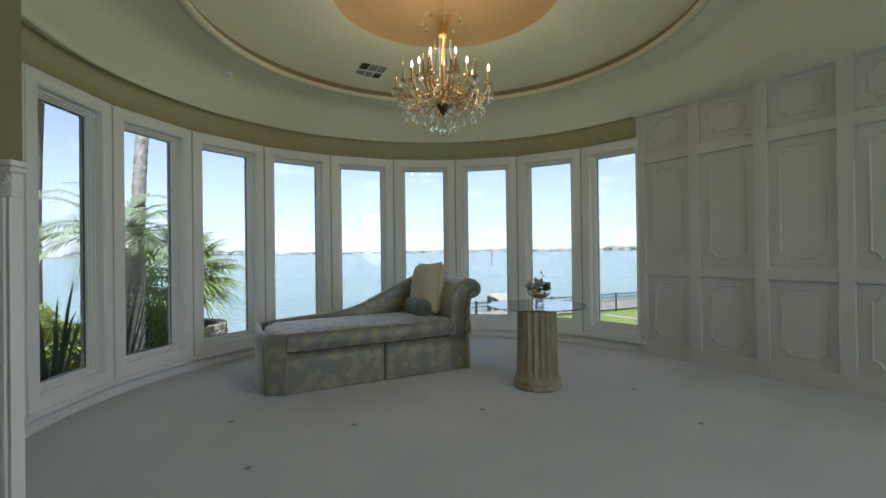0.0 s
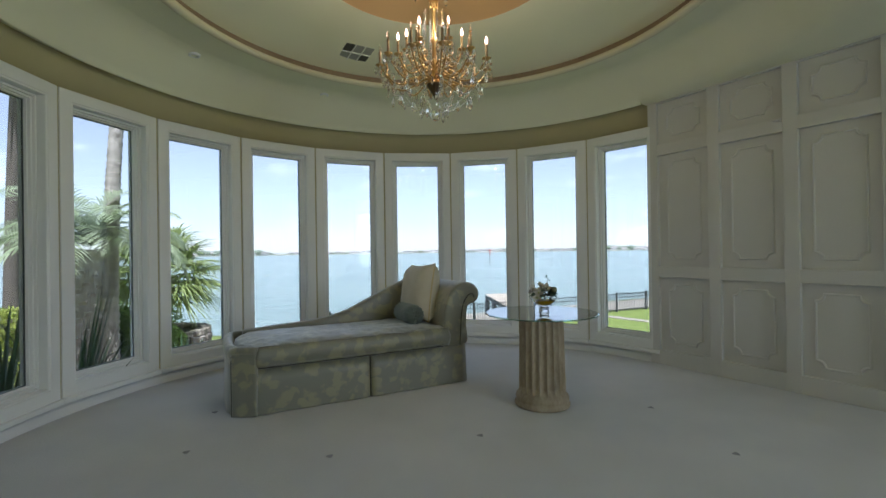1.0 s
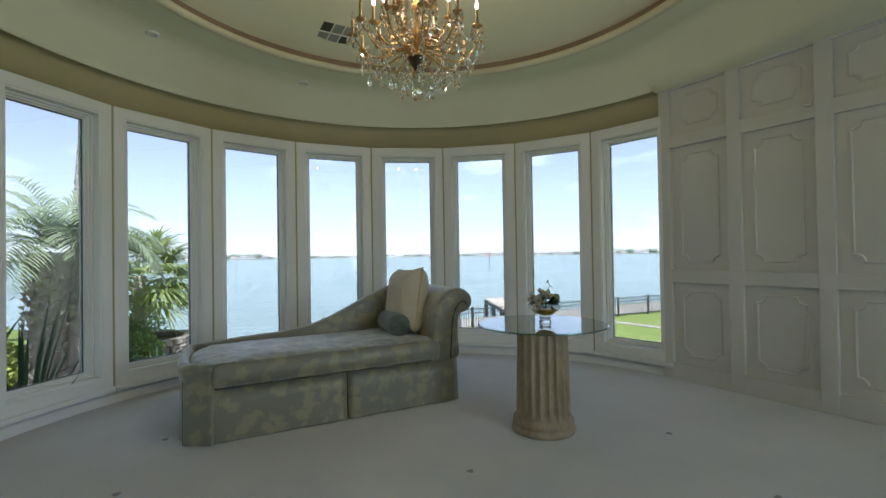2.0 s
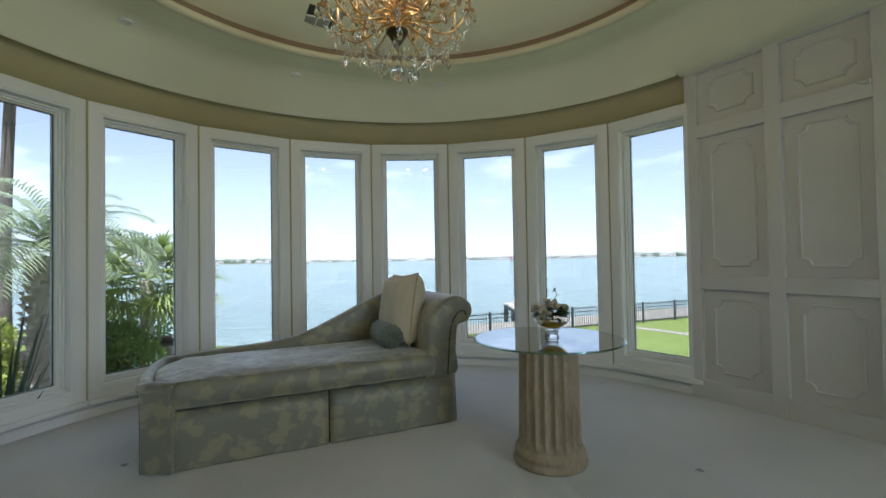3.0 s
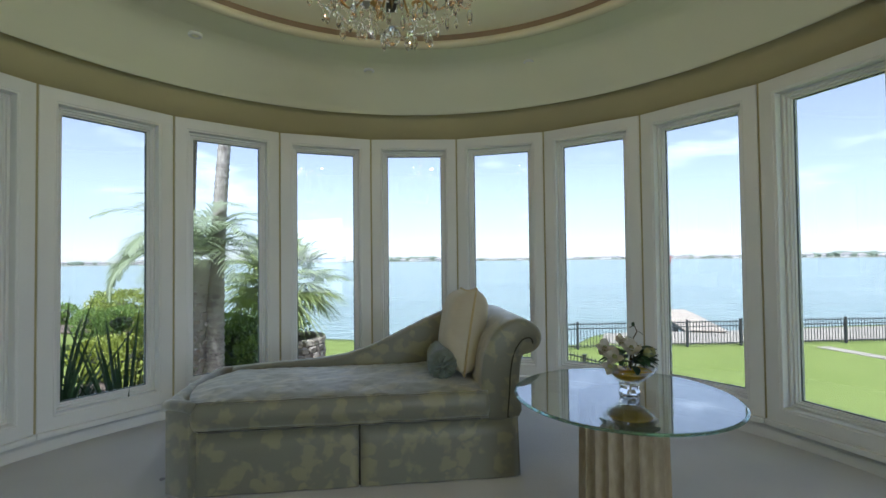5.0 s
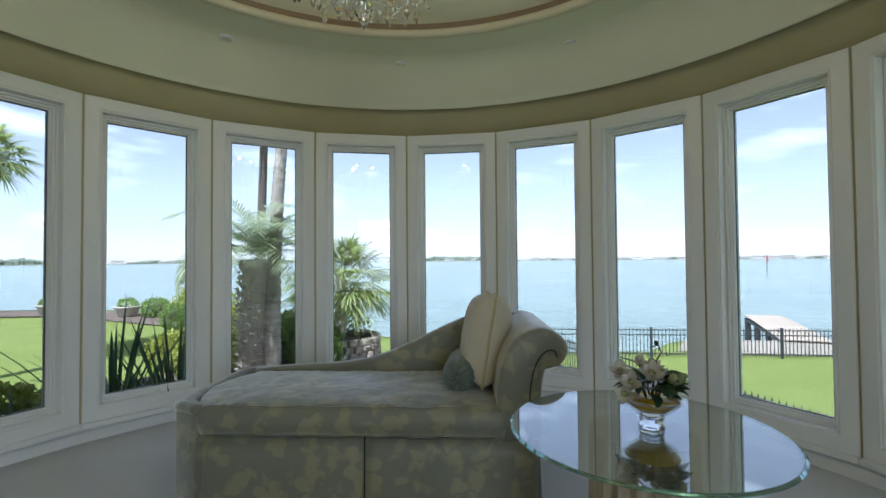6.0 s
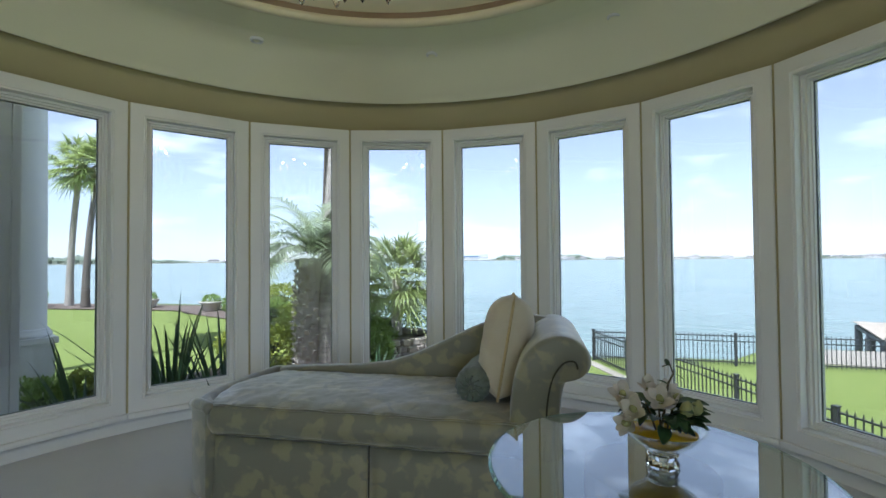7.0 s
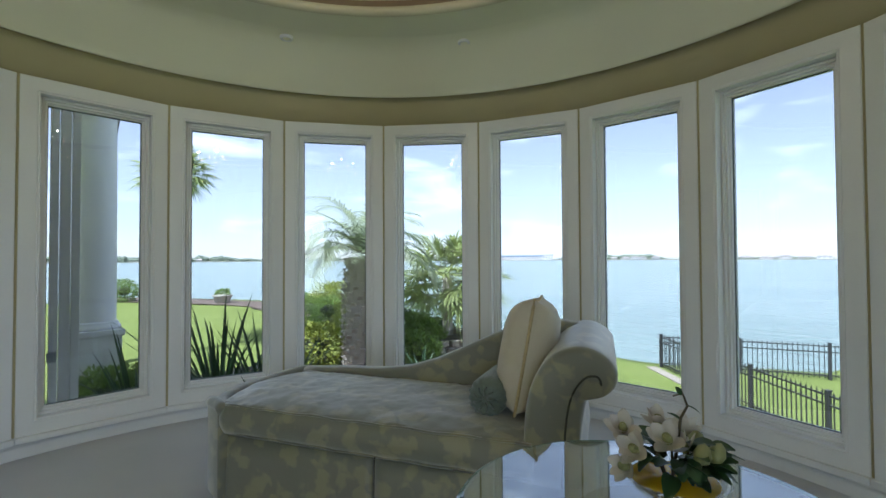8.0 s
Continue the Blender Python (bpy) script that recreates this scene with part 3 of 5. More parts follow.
# rolled head
HEADP = [(1.70, 0.36), (1.70, 0.5), (1.705, 0.62), (1.722, 0.74), (1.765, 0.85), (1.835, 0.93), (1.92, 0.968), (2.0, 0.962), (2.065, 0.922), (2.095, 0.872), (2.09, 0.815), (2.055, 0.775), (2.01, 0.762), (1.975, 0.745),
         (1.955, 0.66), (1.942, 0.52), (1.94, 0.36)]
head = part("head_rest", extrude_profile(rounded(HEADP), -0.006, D - 0.02, 8, edge=0.03), DAMASK, chaise, smooth=True)
seam = rounded([(1.875, 0.37), (1.878, 0.52), (1.888, 0.66), (1.915, 0.77), (1.965, 0.84), (2.015, 0.85), (2.03, 0.815), (2.01, 0.79)])
part("seam", tube([(x, -0.0065, z) for x, z in seam[:-4]], 0.005), SHADOWGAP, head, "dark stitched seam on the scrolled side", smooth=True)
# sloping back along the far side
def back_rest():
    crest = [(-0.02, 0.56), (0.3, 0.585), (0.6, 0.6), (0.82, 0.632), (1.0, 0.69), (1.2, 0.782), (1.4, 0.878), (1.6, 0.962), (1.75, 0.985), (1.9, 0.965)]
    bm = bmesh.new()
    cols = []
    for x, zt in crest:
        prof = ((0.75, 0.34), (0.752, zt - 0.06), (0.757, zt - 0.02), (0.775, zt - 0.002), (0.81, zt + 0.004), (0.86, zt - 0.006), (0.905, zt - 0.03), (0.928, zt - 0.08), (D, 0.34))
        cols.append([bm.verts.new((x, y, z)) for y, z in prof])
    for p, q in zip(cols, cols[1:]):
        for j in range(len(p) - 1):
            bm.faces.new((p[j], q[j], q[j + 1], p[j + 1]))
    bm.faces.new(cols[0])
    bm.faces.new(cols[-1][::-1])
    bmesh.ops.subdivide_edges(bm, edges=bm.edges[:], cuts=2, smooth=0.4, use_grid_fill=True)
    bmesh.ops.recalc_face_normals(bm, faces=bm.faces[:])
    return bm


part("back_rest", back_rest(), DAMASK, chaise, smooth=True)


def pillow_mesh(w, h, t, seed=0, n=22):
    """A knife-edge cushion: thick in the middle, pinched at its corners."""
    bm = bmesh.new()
    sides = []
    for s in (1, -1):
        grid = []
        for i in range(n + 1):
            row = []
            for j in range(n + 1):
                u, v = 2 * i / n - 1, 2 * j / n - 1
                body = max(0, (1 - u ** 4) * (1 - v ** 4)) ** 0.5
                pull = 1 - 0.07 * (1 - u * u) * abs(v) ** 2
                pul2 = 1 - 0.07 * (1 - v * v) * abs(u) ** 2
                wr = 0.008 * noise.noise((u * 4, v * 4, seed + s)) * body
                row.append(bm.verts.new((u * w / 2 * pul2, s * (t / 2 * body + wr), v * h / 2 * pull)))
            grid.append(row)
        for i in range(n):
            for j in range(n):
                f = (grid[i][j], grid[i + 1][j], grid[i + 1][j + 1], grid[i][j + 1])
                bm.faces.new(f if s < 0 else f[::-1])
        sides.append(grid)
    bmesh.ops.remove_doubles(bm, verts=bm.verts[:], dist=1e-4)
    return bm


CHM = pose(-1.446, 4.04, 0, 0, 0, 27.1)
pillow = thing("throw_pillow", CHM @ pose(1.66, 0.47, 0.85, 10, 0, 93) @ pose(0, 0, 0, 0, 3, 0), "plump cream throw pillow with a gold cord edge on the chaise", "pillow")
part("cover", pillow_mesh(0.52, 0.58, 0.29, 3), CREAM, pillow, smooth=True)
edge = []
for i in range(61):
    a = i / 60 * 4
    k, f = int(a) % 4, a - int(a)
    u, v = [(-1 + 2 * f, -1), (1, -1 + 2 * f), (1 - 2 * f, 1), (-1, 1 - 2 * f)][k]
    edge.append((u * 0.26 * (1 - 0.07 * (1 - v * v) * abs(u) ** 2), 0, v * 0.29 * (1 - 0.07 * (1 - u * u) * abs(v) ** 2)))
part("cord", tube(edge, 0.008), PIPING, pillow, "twisted gold cord edge", smooth=True)
bolster = thing("bolster", CHM @ pose(1.50, 0.40, 0.652, 0, 0, -4), "grey-green satin bolster with gathered button end", "bolster cushion")
part("roll", lathe([(0.012, -0.22), (0.05, -0.224), (0.08, -0.215), (0.096, -0.19), (0.102, -0.14), (0.099, -0.05), (0.102, 0.06), (0.099, 0.15), (0.092, 0.2), (0.066, 0.22), (0.012, 0.222)], 60,
                   wave=lambda a, z: 1 + (0.06 * math.cos(a * 15) if abs(z) > 0.17 else 0.012 * math.sin(a * 5 + z * 40))), BOLSTER, bolster, smooth=True, m=pose(0, 0, 0, 90, 0, 0))
part("button", lathe([(0.001, 0.238), (0.012, 0.236), (0.018, 0.228), (0.016, 0.218)], 14), BOLSTER, bolster, smooth=True, m=pose(0, 0, 0, 90, 0, 0))
bm = joined(*[tube([(0.012 * math.cos(a), -0.228, 0.012 * math.sin(a)), (0.04 * math.cos(a + 0.2), -0.236, 0.04 * math.sin(a + 0.2)), (0.062 * math.cos(a), -0.226, 0.062 * math.sin(a))], 0.006) for a in [i * 2 * math.pi / 9 for i in range(9)]])
part("rosette", bm, BOLSTER, bolster, smooth=True)

# ---- glass table on a fluted column ----
STONEY = mat("antiqued column plaster", (0.47, 0.40, 0.29), (0.26, 0.20, 0.13), 5, 0.75, bump=0.35, bscale=50, stretch=(1, 1, 0.35), fine=0.4)
TABLEGLASS = pane_glass("table glass", (0.86, 0.93, 0.90), 1.5, 0.06)
GLASSEDGE = clear_glass("green glass edge", (0.35, 0.58, 0.52), 1.55)
TX, TY = 0.87, 4.235
table = thing("pedestal_table", pose(TX, TY, 0), "round glass table on a fluted cream plaster column", "table")
base = lathe([(0.001, 0.0), (0.222, 0.0), (0.226, 0.012), (0.224, 0.03), (0.212, 0.040), (0.214, 0.052), (0.218, 0.065), (0.214, 0.085), (0.204, 0.095), (0.196, 0.11)], 64)
part("base", base, STONEY, table, smooth=True)


def flutes(a, z):
    c = abs(math.sin(a * 10))
    e = ease(0.105, 0.16, z) * (1 - ease(0.725, 0.742, z))
    return 1 - 0.11 * e * (max(0, c - 0.18) / 0.82) ** 0.6


shaft = lathe([(0.195, 0.10)] + [(0.192 - 0.012 * i / 14, 0.115 + 0.615 * i / 14) for i in range(15)] + [(0.18, 0.746), (0.001, 0.746)], 200, wave=flutes)
part("shaft", shaft, STONEY, table, smooth=False)
top = part("glass_top", lathe([(0.001, 0.747), (0.4495, 0.747), (0.4495, 0.757), (0.001, 0.757)], 160), TABLEGLASS, table, "clear round glass top with a bevelled edge", smooth=False)
top.visible_shadow = False
part("bevelled_edge", lathe([(0.450, 0.747), (0.458, 0.747), (0.461, 0.749), (0.461, 0.752), (0.452, 0.757), (0.450, 0.757), (0.450, 0.747)], 160), GLASSEDGE, top, "green bevelled glass edge")

# vase with flowers
CRYSTAL = clear_glass("clear crystal", (0.97, 0.98, 0.98), 1.52)
YELLOW = mat("yellow gel", (0.80, 0.58, 0.02), (0.72, 0.48, 0.02), 12, 0.2, transl=0.5)
BOWLGLASS = pane_glass("bowl glass", (0.96, 0.96, 0.92))
PETAL = mat("white petals", (0.70, 0.66, 0.60), (0.60, 0.55, 0.47), 20, 0.6, transl=0.25)
LEAF = mat("dark glossy leaf", (0.025, 0.06, 0.022), (0.045, 0.09, 0.035), 18, 0.35, transl=0.1)
BUD = mat("green bud", (0.30, 0.30, 0.12), (0.22, 0.24, 0.1), 20, 0.5)
STEM = mat("brown stem", (0.10, 0.08, 0.04), None, 20, 0.7)
vase = thing("flower_bowl", pose(0.90, 4.255, 0.7572), "footed crystal bowl with yellow water on the glass table", "vase")
v1 = part("foot", lathe([(0.001, 0.001), (0.043, 0.001), (0.046, 0.008), (0.041, 0.016), (0.036, 0.023), (0.040, 0.030), (0.044, 0.037), (0.040, 0.042), (0.028, 0.044), (0.001, 0.044)], 10), CRYSTAL, vase, "faceted clear crystal foot")
part("bowl", lathe([(0.001, 0.0455), (0.035, 0.0455), (0.054, 0.055), (0.085, 0.079), (0.112, 0.109), (0.114, 0.110), (0.110, 0.1102), (0.082, 0.083), (0.052, 0.060), (0.001, 0.050)], 40), BOWLGLASS, vase, smooth=True)
part("yellow_water", lathe([(0.001, 0.0515), (0.050, 0.0615), (0.078, 0.0835), (0.092, 0.098), (0.001, 0.098)], 32), YELLOW, vase, smooth=True)
bouquet = thing("bouquet", pose(0.90, 4.255, 0.716), "white silk magnolias with dark green leaves in a bowl", "flowers")
rnd = random.Random(5)


def petal_bm(length, width, cup, m):
    bm = bmesh.new()
    n = 5
    rows = []
    for i in range(n + 1):
        u = i / n
        w = width * math.sin(math.pi * min(1, 0.12 + u * 0.85)) ** 0.7
        rows.append([bm.verts.new(m @ Vector((s * w / 2, u * length, cup * (u * u) + 0.35 * abs(s) * w * 0.6))) for s in (-1, -0.4, 0.4, 1)])
    for p, q in zip(rows, rows[1:]):
        for j in range(3):
            bm.faces.new((p[j], p[j + 1], q[j + 1], q[j]))
    return bm


def flower(center, tilt, turn, size):
    fm = Matrix.Translation(center) @ pose(0, 0, 0, tilt, 0, turn)
    fl = part("flower", joined(*[petal_bm(size, size * 0.75, size * 0.45, pose(0, 0, 0.004 * (i // 4), 8 + 24 * (i // 4), 0, 85 * i + 11 * (i // 4))) for i in range(7)]), PETAL, bouquet, smooth=True, m=fm)
    part("flower_heart", lathe([(0.001, 0.03), (0.008, 0.026), (0.011, 0.014), (0.009, 0.0)], 8), BUD, fl)


for c, tilt, turn, size in (((-0.10, -0.03, 0.225), 40, 20, 0.062), ((-0.055, -0.06, 0.20), 55, -10, 0.06), ((-0.07, -0.07, 0.165), 75, -20, 0.055), ((0.01, -0.05, 0.235), 40, 0, 0.062), ((0.035, -0.02, 0.215), 35, -70, 0.055),
                            ((-0.12, 0.02, 0.2), 50, 70, 0.055), ((0.0, 0.05, 0.225), 45, 180, 0.06), ((-0.03, -0.01, 0.25), 15, 40, 0.055)):
    flower(c, tilt, turn, size * 0.74)
for i in range(70):
    a, e = rnd.uniform(0, 2 * math.pi), rnd.uniform(-5, 50)
    r = rnd.uniform(0.02, 0.07)
    if i < 34:
        a = rnd.uniform(-0.9, 0.6)
    z = rnd.uniform(0.165, 0.22)
    m = Matrix.Translation((r * math.cos(a), r * math.sin(a), z)) @ pose(0, 0, 0, 0, 0, math.degrees(a) - 90) @ pose(0, 0, 0, e, rnd.uniform(-25, 25), 0)
    part("leaf", petal_bm(rnd.uniform(0.045, 0.068), rnd.uniform(0.03, 0.042), -0.02, m), LEAF, bouquet, smooth=True)
for x, y in ((0.05, -0.05), (0.06, -0.02), (0.02, 0.05)):
    part("bud", lathe([(0.001, 0.0), (0.014, 0.008), (0.018, 0.022), (0.012, 0.038), (0.001, 0.046)], 10), BUD, bouquet, smooth=True, m=pose(x * 1.4, y, 0.205, rnd.uniform(-30, 30), rnd.uniform(-10, 40), 0))
part("twig", tube([(0, 0, 0.15), (0.015, -0.01, 0.24), (0.02, -0.01, 0.28), (0.035, -0.012, 0.31), (0.025, -0.01, 0.335), (0.005, -0.01, 0.325)], 0.004, 6, 0.002), STEM, bouquet, smooth=True)
for p, e in (((0.02, -0.01, 0.275), 30), ((0.035, -0.012, 0.31), -20), ((0.02, -0.012, 0.33), 60)):
    part("leaf", petal_bm(0.03, 0.014, -0.006, Matrix.Translation(p) @ pose(0, 0, 0, e, 0, e * 3)), LEAF, bouquet)
part("stems", joined(*[tube([(0.02 * math.cos(i), 0.02 * math.sin(i), 0.145), (0.04 * math.cos(i), 0.04 * math.sin(i), 0.2)], 0.003) for i in range(6)]), STEM, bouquet)

DENT = mat("crushed carpet pile", (0.36, 0.36, 0.40), (0.30, 0.30, 0.34), 40, 0.95)
for x, y in [(-1.62, 3.42), (-0.67, 3.33), (0.3, 3.61), (1.71, 4.1), (1.85, 3.27), (-1.17, 2.68), (-1.8, 4.15)]:
    dent = thing("carpet_dent", pose(x, y, 0.0), "small crushed furniture dent in the pale carpet", "carpet dent", "carpet dents")
    part("pile", lathe([(0.022, 0.0005), (0.017, 0.004), (0.011, 0.0045), (0.006, 0.0015), (0.0005, 0.001)], 10, wave=lambda a, z: 1 + 0.25 * math.sin(3 * a)), DENT, dent, smooth=True)

# ---- chandelier ----
BRASS = mat("antique brass", (0.75, 0.50, 0.20), (0.52, 0.33, 0.12), 14, 0.32, 1.0)
DARKBRASS = mat("dark bronze", (0.12, 0.08, 0.04), None, 14, 0.4, 1.0)
CANDLE = mat("brass candle sleeve", (0.36, 0.26, 0.13), (0.26, 0.19, 0.10), 20, 0.45, 0.4)
PRISM = clear_glass("chandelier crystal", (0.98, 0.96, 0.90), 1.6)
BULB = glow("lit candle bulb", (1.0, 0.56, 0.40), 2.0)
UNLIT = clear_glass("unlit bulb", (0.95, 0.9, 0.8), 1.3)
HX, HY = 0.02, 3.75
chandelier = thing("chandelier", pose(HX, HY, 0), "brass crystal chandelier with candle arms, partly lit", "chandelier")
part("stem", lathe([(0.001, 2.40), (0.012, 2.42), (0.03, 2.44), (0.05, 2.465), (0.055, 2.49), (0.03, 2.51), (0.018, 2.56), (0.026, 2.60), (0.018, 2.65), (0.014, 2.78), (0.03, 2.80), (0.014, 2.83), (0.012, 3.0), (0.03, 3.06), (0.035, 3.08), (0.012, 3.1), (0.008, 3.2)], 16), BRASS, chandelier, smooth=True)
part("bowl_finial", lathe([(0.001, 2.37), (0.012, 2.40), (0.035, 2.435), (0.058, 2.47), (0.06, 2.482), (0.001, 2.484)], 12), DARKBRASS, chandelier)
part("canopy", lathe([(0.001, 3.556), (0.06, 3.55), (0.055, 3.53), (0.015, 3.51)], 20), BRASS, chandelier, smooth=True)
bm = joined(*[joined(tube([(0.009 * math.cos(a), 0, 3.22 + 0.026 * i + 0.017 * math.sin(a)) if i % 2 else (0, 0.009 * math.cos(a), 3.22 + 0.026 * i + 0.017 * math.sin(a)) for a in [k * math.pi / 4 for k in range(9)]], 0.0025, 4)) for i in range(12)])
part("chain", bm, BRASS, chandelier)


def drop_bm(h, w):
    """A cut almond drop on a small bead."""
    return joined(lathe([(0.001, -h), (w * 0.35, -h * 0.8), (w * 0.5, -h * 0.55), (w * 0.32, -h * 0.22), (0.001, -h * 0.05)], 6), lathe([(0.001, 0.012), (0.006, 0.006), (0.001, -0.002)], 6))


drop_meshes = [finish("drop", drop_bm(h, w), PRISM) for h, w in ((0.06, 0.024), (0.075, 0.03), (0.05, 0.02))]


def drop(x, y, z, k, parent=chandelier):
    o = new("crystal_drop", drop_meshes[k % 3])
    o.matrix_basis = pose(x, y, z, 0, 0, (k * 37) % 90)
    o.parent = parent
    return o


def candle(parent, x, y, z, lit):
    part("drip_cup", lathe([(0.001, z - 0.012), (0.012, z - 0.01), (0.03, z + 0.004), (0.032, z + 0.008), (0.01, z + 0.002), (0.001, z + 0.002)], 12), BRASS, parent, smooth=True, m=pose(x, y, 0))
    part("candle", lathe([(0.009, z), (0.0095, z + 0.10), (0.006, z + 0.104), (0.001, z + 0.104)], 8), CANDLE, parent, smooth=True, m=pose(x, y, 0))
    part("bulb", lathe([(0.001, z + 0.103), (0.007, z + 0.108), (0.011, z + 0.122), (0.008, z + 0.14), (0.003, z + 0.155), (0.001, z + 0.163)], 8), BULB if lit else UNLIT, parent, "glowing flame-shaped bulb" if lit else "unlit flame-shaped bulb", smooth=True, m=pose(x, y, 0))


def arm_bm(r, z0, z1, dip):
    pts = []
    for i in range(13):
        u = i / 12
        pts.append((0.03 + (r - 0.03) * u, 0, z0 + (z1 - z0) * u ** 2 - dip * math.sin(math.pi * u) * (1 if u > 0.25 else u * 4) + 0.03 * math.sin(2 * math.pi * u)))
    curl = [(r * 0.55 + 0.028 * math.cos(a) * (1 - a / 9), 0, z0 + (z1 - z0) * 0.3 - dip * 0.6 + 0.04 + 0.028 * math.sin(a) * (1 - a / 9)) for a in [k * 0.6 for k in range(12)]]
    return joined(tube(pts, 0.007, 6, 0.0055), tube(curl, 0.004, 5))


lower = finish("arm", arm_bm(0.39, 2.52, 2.60, 0.06), BRASS, True)
upper = finish("arm", arm_bm(0.27, 2.58, 2.66, 0.05), BRASS, True)
middle = finish("arm", arm_bm(0.20, 2.62, 2.73, 0.04), BRASS, True)
k = 0
for tier, (count, mesh, r, z, shift) in enumerate(((12, lower, 0.39, 2.60, 8), (8, upper, 0.27, 2.66, 20), (6, middle, 0.20, 2.73, 0))):
    for i in range(count):
        a = 360 * i / count + shift
        ar = new("arm", mesh)
        ar.matrix_basis = pose(0, 0, 0, 0, 0, a)
        ar.parent = chandelier
        lit = (tier == 2 and i != 1) or (tier == 1 and i % 4 == 0) or (tier == 0 and i == 11)
        candle(ar, r, 0, z, lit)
        for q in range(4):
            drop(r + 0.03 * math.cos(q * 1.57), 0.03 * math.sin(q * 1.57), z - 0.002, k + q, ar)
        drop(r * 0.6, 0.0, z - 0.09, k, ar)
        k += 1
for count, r, z in ((18, 0.34, 2.44), (14, 0.26, 2.39), (10, 0.17, 2.345), (6, 0.09, 2.31), (16, 0.30, 2.52), (10, 0.2, 2.47)):
    for i in range(count):
        a = 2 * math.pi * i / count + z * 9
        drop(r * math.cos(a), r * math.sin(a), z + 0.015 * math.sin(i * 2.1), k)
        k += 1
part("crystal_ball", lathe([(0.001, 2.215), (0.02, 2.222), (0.034, 2.24), (0.038, 2.256), (0.034, 2.272), (0.02, 2.29), (0.001, 2.297)], 10), PRISM, chandelier)


def bead_line(points, r):
    parts = []
    for p in points:
        b = bmesh.new()
        bmesh.ops.create_icosphere(b, subdivisions=1, radius=r, matrix=Matrix.Translation(p))
        parts.append(b)
    return joined(*parts)


for i in range(10):
    a = 2 * math.pi * i / 10
    part("bead_chain", bead_line([((0.075 + 0.035 * u * u) * math.cos(a), (0.075 + 0.035 * u * u) * math.sin(a), 3.0 - 0.42 * u) for u in [j / 22 for j in range(23)]], 0.0085), PRISM, chandelier)
for i in range(12):
    a0, a1 = 2 * math.pi * i / 12 + 0.14, 2 * math.pi * (i + 1) / 12 + 0.14
    part("bead_swag", bead_line([(0.38 * math.cos(a0 + (a1 - a0) * u), 0.38 * math.sin(a0 + (a1 - a0) * u), 2.58 - 0.09 * math.sin(math.pi * u)) for u in [j / 12 for j in range(13)]], 0.0075), PRISM, chandelier)
    part("bead_strand", bead_line([((0.38 - 0.29 * u) * math.cos(a0), (0.38 - 0.29 * u) * math.sin(a0), 2.5 - 0.19 * math.sin(u * math.pi / 2)) for u in [j / 16 for j in range(17)]], 0.0065), PRISM, chandelier)
for i in range(8):
    a = 2 * math.pi * i / 8 + 0.2
    pts = [((0.025 + 0.14 * u ** 1.6) * math.cos(a), (0.025 + 0.14 * u ** 1.6) * math.sin(a), 3.03 + 0.22 * math.sin(u * 2.25)) for u in [j / 10 for j in range(11)]]
    part("crown_frond", tube(pts, 0.006, 5, 0.003), BRASS, chandelier, smooth=True)
    drop(*[c for c in pts[-1]][:2], pts[-1][2] - 0.01, i)
for a in (30, 150, 270):
    lamp = new("chandelier_light", bpy.data.lights.new("chandelier_light", "POINT"))
    lamp.data.energy, lamp.data.color, lamp.data.shadow_soft_size = CHANDELIER_LIGHT, (1.0, 0.80, 0.52), 0.012
    lamp.matrix_world = pose(HX + 0.20 * math.cos(radians(a)), HY + 0.20 * math.sin(radians(a)), 2.96)

# ---- ceiling fittings ----
VENT = mat("grey vent metal", (0.32, 0.32, 0.30), (0.24, 0.24, 0.23), 8, 0.5)
vent = thing("ceiling_vent", pose(-0.80, 5.15, 3.338, -6.0, 0, 30), "white ceiling air vent of six louvred squares", "air vent")
part("frame", rect_frame(-0.17, 0.17, -0.17, 0.17, [(0, 0.0), (0, -0.012), (0.018, -0.012), (0.022, 0.0)]), WHITE, vent, m=pose(0, 0, 0, -90, 0, 0))
for i in range(3):
    for j in range(2):
        x, y = -0.102 + 0.102 * i, -0.077 + 0.154 * j
        part("louvre", box(x - 0.045, x + 0.045, y - 0.068, y + 0.068, -0.004, 0.002, 0.001), VENT if (i + j) % 3 else SHADOWGAP, vent)
for i in range(2):
    part("bar", box(-0.055 + 0.102 * i, -0.047 + 0.102 * i, -0.15, 0.15, -0.011, 0.001), WHITE, vent)
part("bar", box(-0.15, 0.15, -0.004, 0.004, -0.0112, 0.001), WHITE, vent)
SPOTGREY = mat("spot interior", (0.35, 0.35, 0.34), None, 10, 0.4)
for x, y in ((-2.27, 4.78), (-1.33, 5.91), (0.14, 6.30), (1.88, 5.56)):
    sp = thing("recessed_spotlight", pose(x, y, 3.172), "small white recessed ceiling spotlight, switched off", "ceiling light", "ceiling spotlights")
    part("trim_ring", lathe([(0.028, -0.002), (0.034, -0.012), (0.05, -0.010), (0.054, 0.0), (0.054, 0.01)], 24), WHITE, sp, smooth=True)
    part("lamp", lathe([(0.001, 0.006), (0.03, 0.004), (0.032, -0.003)], 20), SPOTGREY, sp, smooth=True)
sensor = thing("contact_sensor", pose(2.29, 5.69, SILL + 0.006, 0, 0, -50), "small black contact sensor on the window sill", "sensor")
part("body", box(-0.015, 0.015, -0.012, 0.012, 0, 0.065, 0.003), GASKET, sensor)
part("wire_box", box(-0.03, 0.012, -0.012, 0.012, 0.0, 0.022, 0.003), GASKET, sensor)

